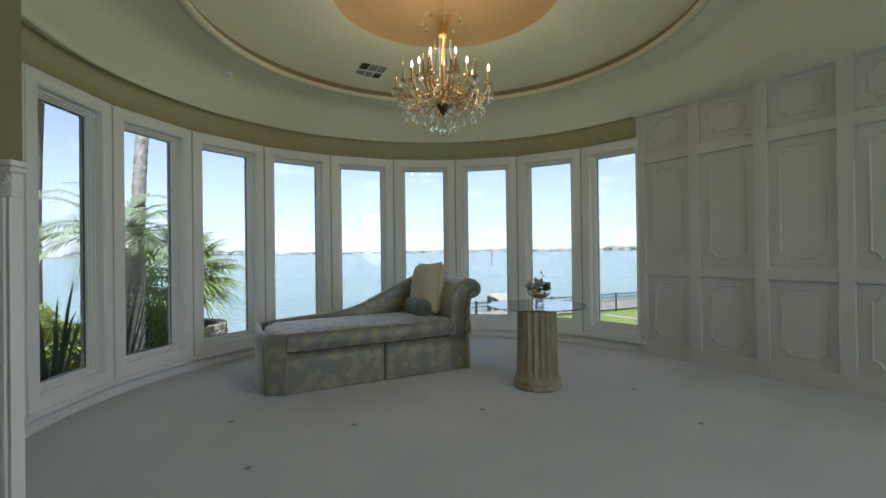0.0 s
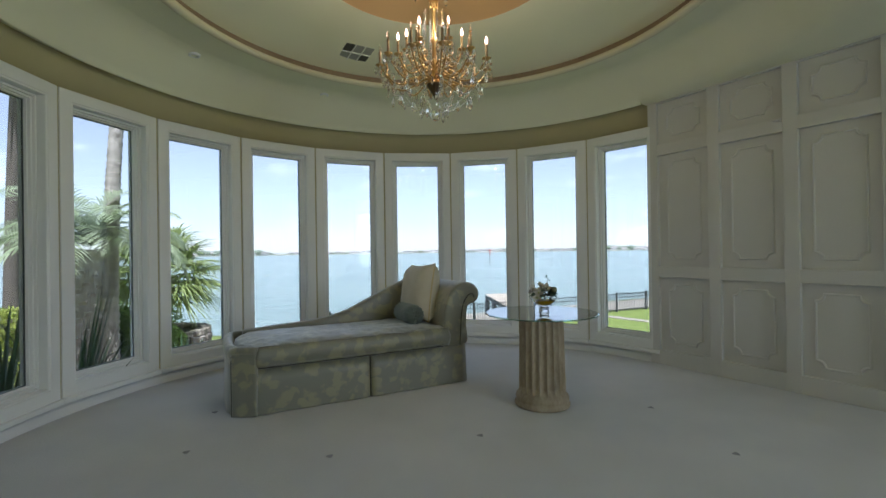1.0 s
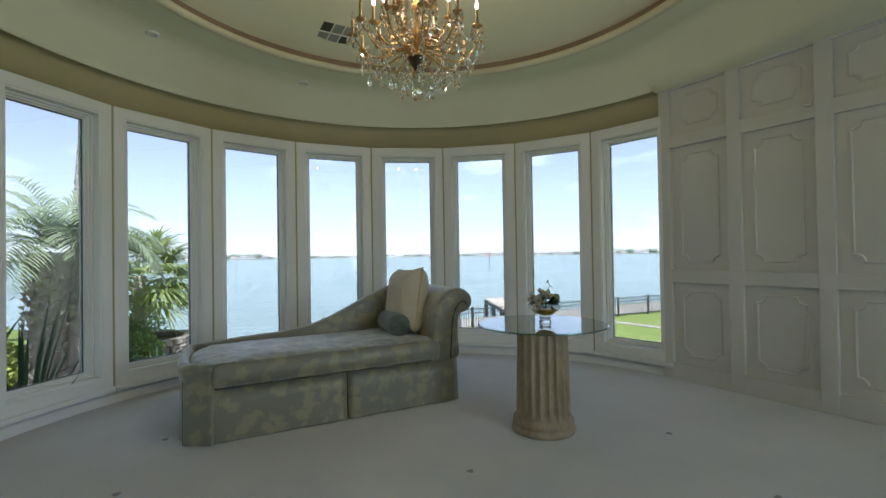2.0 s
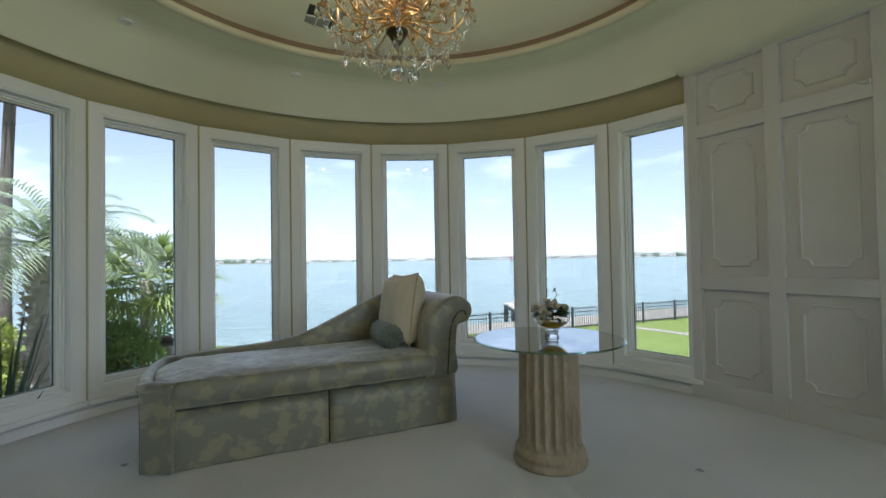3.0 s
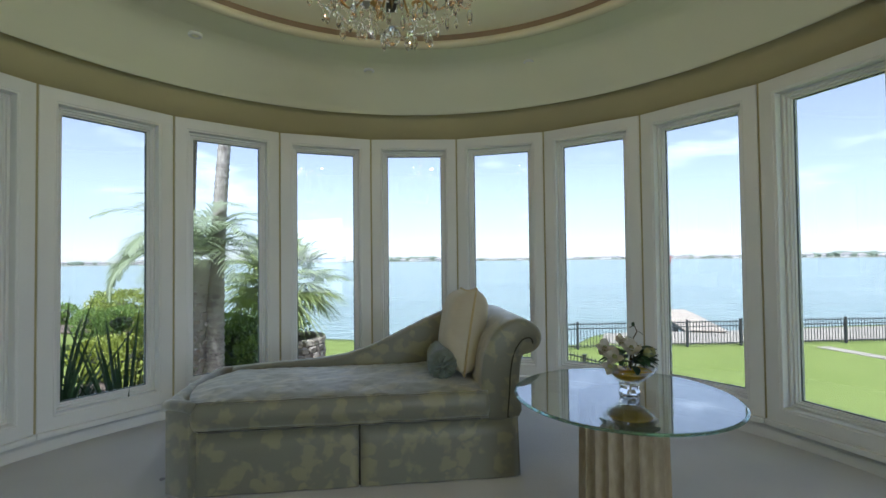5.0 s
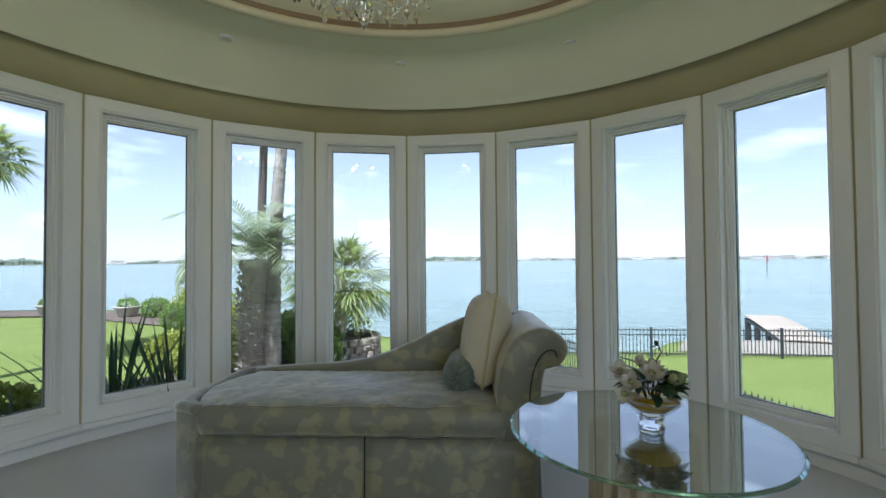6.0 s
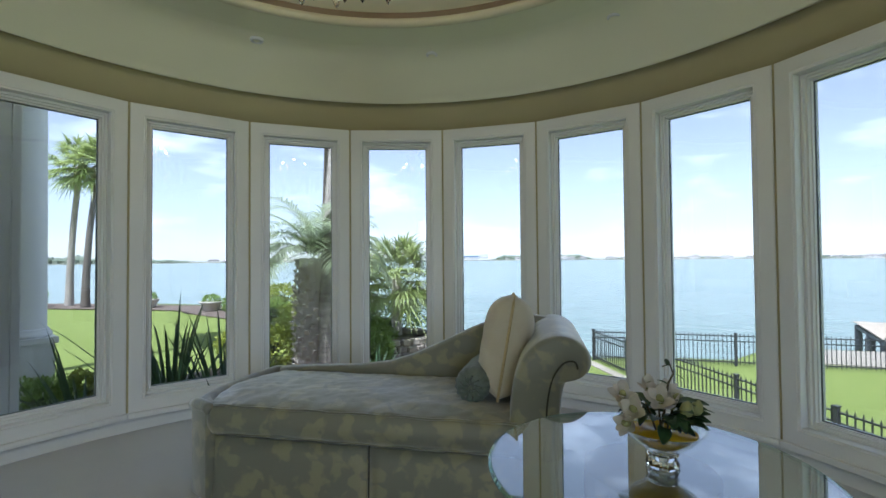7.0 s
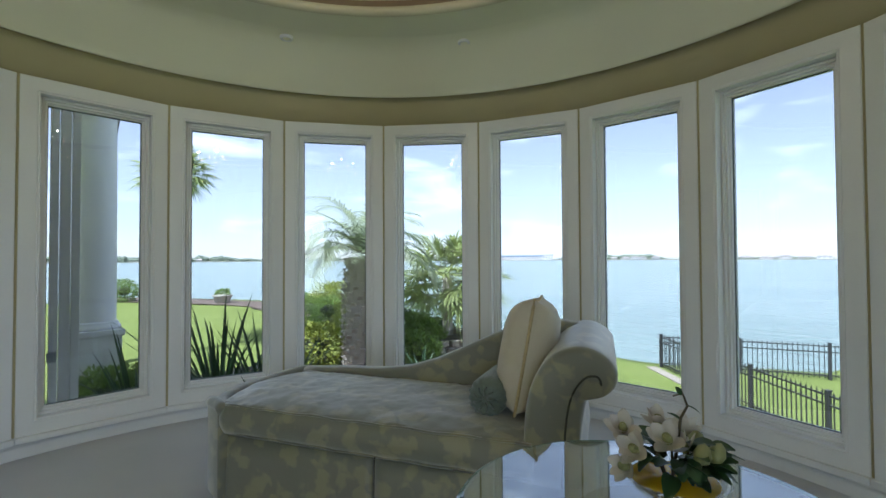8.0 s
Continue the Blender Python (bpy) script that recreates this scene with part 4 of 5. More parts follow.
hook = thing("wall_hook", PWM @ pose(1.26, 0.0, 2.395), "small white wall hook on a panel rail", "hook")
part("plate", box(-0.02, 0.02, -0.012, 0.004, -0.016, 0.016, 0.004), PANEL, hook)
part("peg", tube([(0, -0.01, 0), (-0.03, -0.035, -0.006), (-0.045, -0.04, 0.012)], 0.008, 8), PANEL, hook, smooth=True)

# fluted half column at the opening
pil = thing("fluted_pilaster", pose(-1.84, 1.93, 0), "white fluted pilaster with a carved capital beside the opening", "pilaster")
bm = bmesh.new()
outline = [(0.0, 0.05)]
for i in range(7):
    x = -0.012 - 0.034 * i
    outline += [(x, 0.0), (x - 0.006, 0.0), (x - 0.011, 0.009), (x - 0.017, 0.012), (x - 0.023, 0.009), (x - 0.028, 0.0)]
outline += [(-0.26, 0.0), (-0.26, 0.05)]
part("shaft", prism([(x, y) for x, y in outline][::-1], 0.12, 1.53), WHITE, pil)
part("plinth", box(-0.275, 0.012, -0.015, 0.05, 0, 0.12, 0.006), WHITE, pil)
part("capital", joined(box(-0.268, 0.006, -0.008, 0.05, 1.525, 1.55, 0.006), box(-0.262, 0.002, -0.002, 0.05, 1.55, 1.63, 0.004), box(-0.285, 0.02, -0.025, 0.05, 1.63, 1.655, 0.008), box(-0.295, 0.03, -0.035, 0.05, 1.655, 1.68, 0.004)), WHITE, pil)
for s in (-0.235, -0.03):
    part("volute", tube([(s + 0.03 * (1 - a / 14) * math.cos(a), -0.012, 1.59 + 0.03 * (1 - a / 14) * math.sin(a)) for a in [i * 0.5 for i in range(25)]], 0.007), WHITE, pil, smooth=True)

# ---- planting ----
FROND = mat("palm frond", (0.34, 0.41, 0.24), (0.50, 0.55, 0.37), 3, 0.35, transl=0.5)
FANLEAF = mat("fan palm leaf", (0.34, 0.41, 0.14), (0.48, 0.54, 0.23), 3, 0.35, transl=0.5)
DRYLEAF = mat("dry palm thatch", (0.26, 0.20, 0.12), (0.18, 0.13, 0.08), 5, 0.9)
BLADE = mat("dark sword leaf", (0.035, 0.075, 0.035), (0.07, 0.12, 0.05), 4, 0.4, transl=0.2)
SHRUB = mat("shrub leaves", (0.18, 0.28, 0.06), (0.31, 0.41, 0.11), 5, 0.5, transl=0.5, pieces=0.15)
GOLDSHRUB = mat("yellow-green shrub leaves", (0.26, 0.32, 0.05), (0.40, 0.42, 0.08), 5, 0.6, transl=0.3)
BARK = mat("grey palm bark", (0.60, 0.54, 0.46), (0.08, 0.065, 0.05), 6, 0.95, bump=1.0, bscale=15, stretch=(1, 1, 2.0), fine=0.5)
BOOT = mat("palm boots", (0.36, 0.31, 0.26), (0.62, 0.57, 0.50), 6, 0.9, bump=0.8, bscale=30)
DARKBARK = mat("dark palm bark", (0.15, 0.125, 0.10), (0.10, 0.08, 0.065), 9, 0.95, bump=0.8, bscale=26)


def mesh_bm(verts, faces):
    me = bpy.data.meshes.new("tmp")
    me.from_pydata(verts, [], faces)
    bm = bmesh.new()
    bm.from_mesh(me)
    bpy.data.meshes.remove(me)
    return bm


def blade(V, F, root, d, length, width, droop, n=4, fold=0.25):
    """One long leaf blade, folded along its middle, bending down under its weight."""
    d = Vector(d).normalized()
    side = d.cross(Vector((0, 0, 1)))
    side = side.normalized() if side.length > 0.05 else Vector((1, 0, 0))
    up = side.cross(d).normalized()
    base = len(V)
    p = Vector(root)
    for i in range(n + 1):
        u = i / n
        c = p + d * length * u + Vector((0, 0, -droop * length * u * u))
        w = width * (1 - u) ** 0.6 * (0.55 + 0.45 * min(1, u * 4)) / 2
        V += [c + side * w + up * w * fold, c, c - side * w + up * w * fold]
    for i in range(n):
        b = base + 3 * i
        F += [(b, b + 1, b + 4, b + 3), (b + 1, b + 2, b + 5, b + 4)]


def feather_crown(seed, fronds, length, leaf, spread=(-35, 75), arch=(95, 135)):
    """Arching feather fronds with hanging leaflets."""
    r = random.Random(seed)
    V, F = [], []
    for i in range(fronds):
        a = 2 * math.pi * (i * 0.381966 + r.uniform(-0.03, 0.03))
        e = radians(spread[1] - (spread[1] - spread[0]) * ((i + 0.5) / fronds) ** 0.8 + r.uniform(-6, 6))
        ln = length * r.uniform(0.85, 1.1)
        side = Vector((-math.sin(a), math.cos(a), 0))
        bend = radians(r.uniform(*arch))
        pts, turn = [Vector((0, 0, 0))], e
        for k in range(16):
            turn = e - bend * ((k + 0.5) / 16) ** 1.4
            pts.append(pts[-1] + Vector((math.cos(a) * math.cos(turn), math.sin(a) * math.cos(turn), math.sin(turn))) * ln / 16)
        blade(V, F, pts[0], pts[4] - pts[0], ln * 0.3, 0.03, 0.03, 2)
        for k in range(2, 34):
            u = k / 34 * 15.9
            q = int(u)
            c = pts[q] + (pts[q + 1] - pts[q]) * (u - q)
            t = (pts[q + 1] - pts[q]).normalized()
            ll = leaf * math.sin(math.pi * (0.16 + 0.8 * k / 34)) * r.uniform(0.85, 1.1)
            for s in (1, -1):
                dd = (t * 0.75 + side * s * 0.85 + Vector((0, 0, 0.22 + r.uniform(-0.12, 0.12)))).normalized()
                blade(V, F, c, dd, ll, 0.040, 0.35, 3, 0.15)
            blade(V, F, c, t, ln / 16, 0.014, 0, 1, 0)
    return mesh_bm(V, F)


def fan_crown(seed, leaves, stalk, fan, spread=(-40, 80), blades=22, width=0.05):
    """Fan leaves on stalks, each a spray of drooping blades."""
    r = random.Random(seed)
    V, F = [], []
    for i in range(leaves):
        a = 2 * math.pi * (i * 0.381966 + r.uniform(-0.03, 0.03))
        e = radians(spread[1] - (spread[1] - spread[0]) * ((i + 0.5) / leaves) ** 0.8 + r.uniform(-8, 8))
        d = Vector((math.cos(a) * math.cos(e), math.sin(a) * math.cos(e), math.sin(e)))
        st = stalk * r.uniform(0.75, 1.15)
        blade(V, F, (0, 0, 0), d, st, 0.03, 0.10, 3, 0.4)
        hub = d * st + Vector((0, 0, -0.1 * st))
        side = Vector((-math.sin(a), math.cos(a), 0))
        for k in range(blades):
            g = radians(-118 + 236 * k / (blades - 1) + r.uniform(-4, 4))
            dd = d * math.cos(g) + side * math.sin(g) + Vector((0, 0, 0.12 + r.uniform(-0.06, 0.06)))
            blade(V, F, hub, dd, fan * r.uniform(0.8, 1.08) * (0.75 + 0.25 * math.cos(g)), width, 0.42, 3, 0.3)
    return mesh_bm(V, F)


def sword_clump(seed, count, length, width, droop=0.18, spread=(15, 85)):
    r = random.Random(seed)
    V, F = [], []
    for i in range(count):
        a = 2 * math.pi * i * 0.381966
        e = radians(r.uniform(*spread))
        blade(V, F, (0.04 * math.cos(a), 0.04 * math.sin(a), 0), (math.cos(a) * math.cos(e), math.sin(a) * math.cos(e), math.sin(e)), length * r.uniform(0.7, 1.1), width, droop * r.uniform(0.3, 1.6), 5, 0.5)
    return mesh_bm(V, F)


def leaf_mass(seed, count, size, leaf, boxy=2.0, lump=0.25):
    """Many small leaves through the outer part of a lumpy mound."""
    r = random.Random(seed)
    V, F = [], []
    for i in range(count):
        while True:
            p = Vector((r.uniform(-1, 1), r.uniform(-1, 1), r.uniform(-0.9, 1)))
            q = (abs(p.x) ** boxy + abs(p.y) ** boxy + abs(p.z) ** boxy) ** (1 / boxy)
            lim = 1 + lump * noise.noise((p.x * 2.2 + seed, p.y * 2.2, p.z * 2.2))
            if 0.45 < q < lim and (q > 0.7 or r.random() < 0.3):
                break
        c = Vector((p.x * size[0], p.y * size[1], p.z * size[2]))
        d = (p.normalized() + Vector((r.uniform(-1, 1), r.uniform(-1, 1), r.uniform(-0.6, 1.2)))).normalized()
        s = d.orthogonal().normalized()
        s = (Matrix.Rotation(r.uniform(0, 6.28), 3, d) @ s)
        k = leaf * r.uniform(0.6, 1.3)
        b = len(V)
        V += [c, c + d * k * 0.5 + s * k * 0.28, c + d * k, c + d * k * 0.5 - s * k * 0.28]
        F.append((b, b + 1, b + 2, b + 3))
    return mesh_bm(V, F)


def core_bm(size):
    bm = bmesh.new()
    bmesh.ops.create_icosphere(bm, subdivisions=3, radius=1)
    for v in bm.verts:
        k = 0.42 * (1 + 0.3 * noise.noise(v.co * 2))
        v.co = Vector((v.co.x * size[0] * k, v.co.y * size[1] * k, v.co.z * size[2] * k))
    return bm


TWIGS = mat("shrub twigs", (0.05, 0.055, 0.025), (0.03, 0.035, 0.02), 9, 0.9)


def shrub(name, x, y, size, label, material, seed, count=2600, leaf=0.07, boxy=2.0, group="", base=None):
    z = level(x, y) if base is None else base
    s = thing(name, pose(x, y, z), label, "shrub", group)
    part("leaves", leaf_mass(seed, count, size, leaf, boxy), material, s, m=pose(0, 0, size[2] * 0.9))
    part("branches", joined(core_bm((size[0], size[1], size[2] * 0.9)), lathe([(0.03, -size[2]), (0.03, -size[2] * 0.3)], 6)), TWIGS, s, m=pose(0, 0, size[2] * 0.9 + 0.02))
    return s


def trunk_bm(height, r0, r1, lean=(0, 0), rings=0.09, rough=0.05, seed=0, segs=20):
    bm = bmesh.new()
    n = int(height / rings)
    loops = []
    for i in range(n * 2 + 1):
        u = i / (n * 2)
        bump = 1 + rough * (1 if i % 2 else -0.4)
        r = (r1 + (r0 - r1) * (1 - u) ** 3 + (r0 - r1) * 0.1 * (1 - u)) * bump
        c = Vector((lean[0] * u * u, lean[1] * u * u, height * u))
        loops.append([bm.verts.new(c + Vector((r * (1 + rough * noise.noise((k * 1.3, i * 0.8, seed))) * math.cos(6.2832 * k / segs), r * (1 + rough * noise.noise((k * 1.3, i * 0.8, seed))) * math.sin(6.2832 * k / segs), 0))) for k in range(segs)])
    for p, q in zip(loops, loops[1:]):
        for k in range(segs):
            bm.faces.new((p[k], p[(k + 1) % segs], q[(k + 1) % segs], q[k]))
    bm.faces.new(loops[-1])
    return bm


def boots_bm(height, r, seed=0):
    """Cut leaf bases, spiralling up a stout trunk."""
    rr = random.Random(seed)
    V, F = [], []
    n = int(height * 75)
    for i in range(n):
        a = i * 2.399963
        z = height * i / n
        q = r * (1.0 + 0.12 * math.sin(math.pi * z / height) - 0.15 * (z / height) ** 3)
        w, h, o = 0.052 * rr.uniform(0.8, 1.15), 0.075 * rr.uniform(0.8, 1.1), 0.05 * rr.uniform(0.7, 1.3)
        ux, uy = math.cos(a), math.sin(a)
        b = len(V)
        for s, dz, out in ((-w, 0, -0.01), (w, 0, -0.01), (w * 0.55, h, o), (-w * 0.55, h, o), (-w * 0.9, h * 1.1, -0.02), (w * 0.9, h * 1.1, -0.02), (0, -0.045, -0.005)):
            V.append(((q + out) * ux - s * uy, (q + out) * uy + s * ux, z + dz))
        F += [(b, b + 6, b + 1), (b, b + 1, b + 2, b + 3), (b + 3, b + 2, b + 5, b + 4), (b, b + 3, b + 4), (b + 1, b + 5, b + 2)]
    return mesh_bm(V, F)


# stout feather palm
fx, fy = -5.6, 7.65
fz = level(fx, fy)
palm = thing("feather_palm", pose(fx, fy, fz), "stout palm with boot-covered trunk and arching feather fronds", "palm tree")
part("trunk", trunk_bm(2.0, 0.29, 0.26, (0.1, 0.0), 0.1, 0.03), BOOT, palm, smooth=True)
part("leaf_bases", boots_bm(1.95, 0.285, 2), BOOT, palm, "grey-brown cut leaf bases")
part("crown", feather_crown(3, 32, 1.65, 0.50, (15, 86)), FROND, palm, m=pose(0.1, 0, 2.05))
part("thatch", sword_clump(8, 40, 0.35, 0.03, 0.7, (-40, 30)), DRYLEAF, palm, m=pose(0.1, 0, 1.85))
# slender grey palm
x, y = -5.26, 7.70
palm = thing("slender_palm", pose(x, y, level(x, y)), "tall slender palm with a ringed grey trunk", "palm tree")
part("trunk", trunk_bm(8.0, 0.145, 0.085, (0.15, 0.7), 0.11, 0.10, 3), BARK, palm, smooth=True)
part("crown", fan_crown(11, 30, 0.8, 0.75), FANLEAF, palm, m=pose(0.15, 0.7, 8.0))
# farther palms
for x, y, h, lean, seed, lbl in ((-10.5, 11.6, 8.0, (0.2, 0.1), 21, "tall dark-trunked palm in the shore bed"), (-24.2, 8.15, 6.3, (0.35, 0.3), 22, "tall shore palm with a shaggy fan crown"), (-22.8, 8.4, 6.2, (0.25, 0.42), 23, "tall shore palm with a leaning trunk"),
                                 (-9.2, 4.12, 7.5, (0.0, 0.95), 24, "tall curved palm beyond the porch column")):
    palm = thing("fan_palm", pose(x, y, level(x, y)), lbl, "palm tree", "tall fan palms")
    part("trunk", trunk_bm(h, 0.17, 0.11, lean, 0.12, 0.04, seed), BARK if seed == 22 else DARKBARK, palm, smooth=True)
    part("crown", fan_crown(seed, 40, 0.9, 0.95, (-40, 82), 22, 0.085), FANLEAF, palm, m=pose(lean[0], lean[1], h))
    part("thatch", sword_clump(seed + 9, 70, 0.75, 0.06, 0.5, (-70, 5)), DRYLEAF, palm, m=pose(lean[0], lean[1], h - 0.05))
# low fan palm in the stone planter
x, y = -6.0, 10.2
palm = thing("low_fan_palm", pose(x, y, level(x, y)), "low bright green fan palm in a stone planter", "palm tree")
part("trunk", trunk_bm(1.9, 0.13, 0.11, (0, 0), 0.08, 0.08, 7), BOOT, palm, smooth=True)
part("crown", fan_crown(31, 64, 0.8, 0.85, (-35, 68), 24, 0.06), FANLEAF, palm, m=pose(0, 0, 1.9))
# swordleaf plants by the windows
for x, y, n, ln, sd, sp, dr, lbl in ((-3.86, 5.3, 40, 1.7, 41, (32, 86), 0.14, "dark green sword-leaved yucca by the window"), (-4.25, 4.88, 120, 2.15, 42, (35, 84), 0.62, "dark drooping sword-leaved plant by the window"),
                                     (-4.45, 4.15, 60, 1.5, 43, (15, 75), 0.35, "dark green sword-leaved yucca by the window"),
                                     (-5.6, 8.6, 26, 0.8, 46, (15, 80), 0.2, "small sword-leaved yucca at the palm trunk"), (-4.2, 7.9, 16, 0.7, 47, (30, 85), 0.1, "small sword-leaved yucca at the palm trunk")):
    y1 = thing("yucca", pose(x, y, level(x, y) + 0.02), lbl, "yucca", "yuccas by the house")
    part("leaves", sword_clump(sd, n, ln, 0.055, dr, sp), BLADE, y1)
# shrubs and hedges
shrub("shrub", -5.35, 4.0, (0.4, 0.38, 0.36), "dark green leafy shrub beside the porch column", SHRUB, 51, 1800, 0.07)
shrub("shrub", -5.5, 4.42, (0.32, 0.3, 0.34), "yellow-green leafy shrub beside the porch column", GOLDSHRUB, 52, 1600, 0.08)
shrub("shrub", -6.3, 7.2, (0.55, 0.5, 0.42), "yellow-green leafy shrub beside the palm trunk", GOLDSHRUB, 53, 2400, 0.07)
shrub("shrub", -7.3, 7.3, (0.6, 0.5, 0.36), "yellow-green leafy shrub on the mulch bed", GOLDSHRUB, 65, 2400, 0.07)
shrub("hedge", -12.6, 11.2, (1.0, 0.7, 0.62), "clipped round-topped green hedge on the mulch bed", GOLDSHRUB, 54, 4500, 0.075, 3.0)
shrub("clipped_bush", -10.9, 10.0, (0.58, 0.55, 0.46), "clipped round green bush on the mulch bed", SHRUB, 55, 2400, 0.06, group="clipped bushes")
shrub("clipped_bush", -12.2, 10.1, (0.45, 0.45, 0.4), "clipped round green bush on the mulch bed", SHRUB, 56, 2400, 0.06, group="clipped bushes")
shrub("hedge", -9.3, 9.9, (0.6, 0.5, 0.42), "low yellow-green hedge at the lawn's edge", GOLDSHRUB, 57, 3000, 0.07, 3.0)
shrub("clipped_bush", -15.8, 11.4, (0.5, 0.5, 0.35), "clipped round green bush at the shore", SHRUB, 58, 1600, 0.08, group="clipped bushes")
shrub("clipped_bush", -14.6, 12.0, (0.55, 0.5, 0.5), "clipped round green bush at the shore", SHRUB, 59, 1600, 0.08, group="clipped bushes")
shrub("clipped_bush", -24.6, 6.9, (0.65, 0.6, 0.55), "clipped dark green bush at the shore", SHRUB, 60, 1800, 0.09, group="clipped bushes")
shrub("shrub", -5.0, 8.45, (0.45, 0.4, 0.34), "bright green leafy shrub under the fan palm", SHRUB, 61, 2600, 0.07)
shrub("shrub", -5.85, 9.05, (0.7, 0.55, 0.48), "bright green leafy shrub under the fan palm", SHRUB, 62, 3400, 0.075)
shrub("hedge", -7.2, 11.1, (1.0, 0.6, 0.85), "clipped yellow-green hedge behind the fan palm", SHRUB, 63, 5000, 0.075, 3.0)
shrub("shrub", -6.2, 8.9, (0.6, 0.55, 0.5), "dark green leafy shrub behind the palm trunk", SHRUB, 64, 2600, 0.08)

# pots on the sea wall bed
POT = mat("weathered stone pot", (0.50, 0.46, 0.40), (0.40, 0.37, 0.32), 9, 0.9, bump=0.5, bscale=60)
for x, y in ((-16.8, 10.95), (-20.2, 9.9)):
    pot = thing("planter_pot", pose(x, y, level(x, y) + 0.02), "round weathered stone pot with small plants", "planter", "shore planters")
    part("bowl", lathe([(0.001, 0), (0.26, 0), (0.30, 0.05), (0.36, 0.26), (0.42, 0.32), (0.43, 0.38), (0.38, 0.38), (0.34, 0.33), (0.001, 0.33)], 28), POT, pot, smooth=True)
    part("plant", leaf_mass(int(-x), 500, (0.3, 0.3, 0.2), 0.09), SHRUB, pot, m=pose(0, 0, 0.42))

# stone planter wall, stone by stone
STONE = mat("rough tan stone", (0.42, 0.36, 0.29), (0.30, 0.25, 0.20), 7, 0.95, bump=0.7, bscale=40, pieces=0.25)
planter = thing("stone_planter", pose(-5.7, 9.75, -0.70), "low curved planter wall of rough tan stones", "planter")
part("soil", lathe([(0.001, 0.36), (0.74, 0.34), (0.74, -0.9), (0.001, -0.9)], 30), MULCH, planter, smooth=True)
rr = random.Random(9)
stone_meshes = []
for i in range(6):
    b = box(-0.5, 0.5, -0.5, 0.5, -0.5, 0.5, 0.14, 1)
    for v in b.verts:
        v.co += Vector((rr.uniform(-0.06, 0.06), rr.uniform(-0.06, 0.06), rr.uniform(-0.06, 0.06)))
    stone_meshes.append(finish("stone", b, STONE))
for row in range(9):
    n = 27
    for i in range(n):
        a = 360 * (i + 0.5 * (row % 2) + rr.uniform(-0.08, 0.08)) / n
        o = new("stone", stone_meshes[rr.randrange(6)])
        o.matrix_basis = pose(0.82 * math.cos(radians(a)), 0.82 * math.sin(radians(a)), -0.62 + 0.125 * row + 0.02, rr.uniform(-3, 3), rr.uniform(-3, 3), a + 90) @ Matrix.Diagonal((rr.uniform(0.16, 0.2), rr.uniform(0.17, 0.22), rr.uniform(0.11, 0.128), 1))
        o.parent = planter

# ---- porch column ----
column = thing("porch_column", pose(-6.1, 3.92, -0.62), "round white porch column on a square pedestal", "column")
part("shaft", lathe([(0.245, 1.17)] + [(0.24 - 0.02 * (i / 10) ** 2, 1.18 + 0.35 * i) for i in range(11)] + [(0.001, 4.7)], 40), OUTWALL, column, smooth=True)
part("base_ring", lathe([(0.001, 1.08), (0.285, 1.08), (0.295, 1.10), (0.285, 1.13), (0.265, 1.14), (0.27, 1.16), (0.25, 1.18), (0.001, 1.18)], 40), OUTWALL, column, smooth=True)
part("pedestal", joined(box(-0.30, 0.30, -0.30, 0.30, 1.0, 1.08, 0.01), box(-0.27, 0.27, -0.27, 0.27, 0.0, 1.0, 0.008)), OUTWALL, column)
# narrow door that stands open outside
GREY = mat("grey metal", (0.32, 0.34, 0.36), (0.27, 0.29, 0.31), 12, 0.45)
door = thing("open_door", pose(-3.95, 3.42, -0.62, 0, 0, 96), "narrow white panelled door standing open outside", "door")
part("stile", box(-0.03, 0.03, -0.02, 0.02, 0.0, 3.6, 0.004), OUTWALL, door)
part("stile", box(0.12, 0.18, -0.02, 0.02, 0.0, 3.6, 0.004), OUTWALL, door)
part("rail", box(0.03, 0.12, -0.018, 0.018, 0.0, 0.5, 0.004), OUTWALL, door)
part("panel", box(0.036, 0.114, -0.012, 0.012, 0.506, 3.6, 0.003), OUTWALL, door)
part("latch", box(-0.045, 0.02, -0.045, -0.02, 1.08, 1.17, 0.006), GREY, door, "grey metal latch")

# ---- fences ----
FENCE_H = 0.95


def fence(name, ax, ay, bx, by, z, label):
    f = thing(name, pose(ax, ay, z, 0, 0, math.degrees(math.atan2(by - ay, bx - ax))), label, "fence", "garden fences")
    ln = math.hypot(bx - ax, by - ay)
    n = int(round(ln / 2.0))
    post = finish("post", joined(box(-0.035, 0.035, -0.035, 0.035, -0.3, FENCE_H + 0.03, 0.004), box(-0.045, 0.045, -0.045, 0.045, FENCE_H + 0.03, FENCE_H + 0.05, 0.004)), DARKMETAL)
    picket = finish("picket", joined(box(-0.009, 0.009, -0.009, 0.009, 0.05, FENCE_H), lathe([(0.014, FENCE_H - 0.01), (0.012, FENCE_H + 0.01), (0.001, FENCE_H + 0.05)], 4)), DARKMETAL)
    for i in range(n + 1):
        o = new("post", post)
        o.matrix_basis = pose(ln * i / n, 0, 0)
        o.parent = f
    k = int(ln / 0.115)
    for i in range(1, k):
        o = new("picket", picket)
        o.matrix_basis = pose(ln * i / k, 0, 0)
        o.parent = f
    for h in (0.12, FENCE_H - 0.22, FENCE_H - 0.06):
        part("rail", box(0, ln, -0.014, 0.014, h, h + 0.03), DARKMETAL, f)


fence("metal_fence", -4.1, 17.2, 14.3, 25.5, -1.93, "black metal picket fence along the shore lawn")
fence("metal_fence", -4.1, 17.2, 4.4, 9.4, -1.93, "black metal picket fence running to the house")

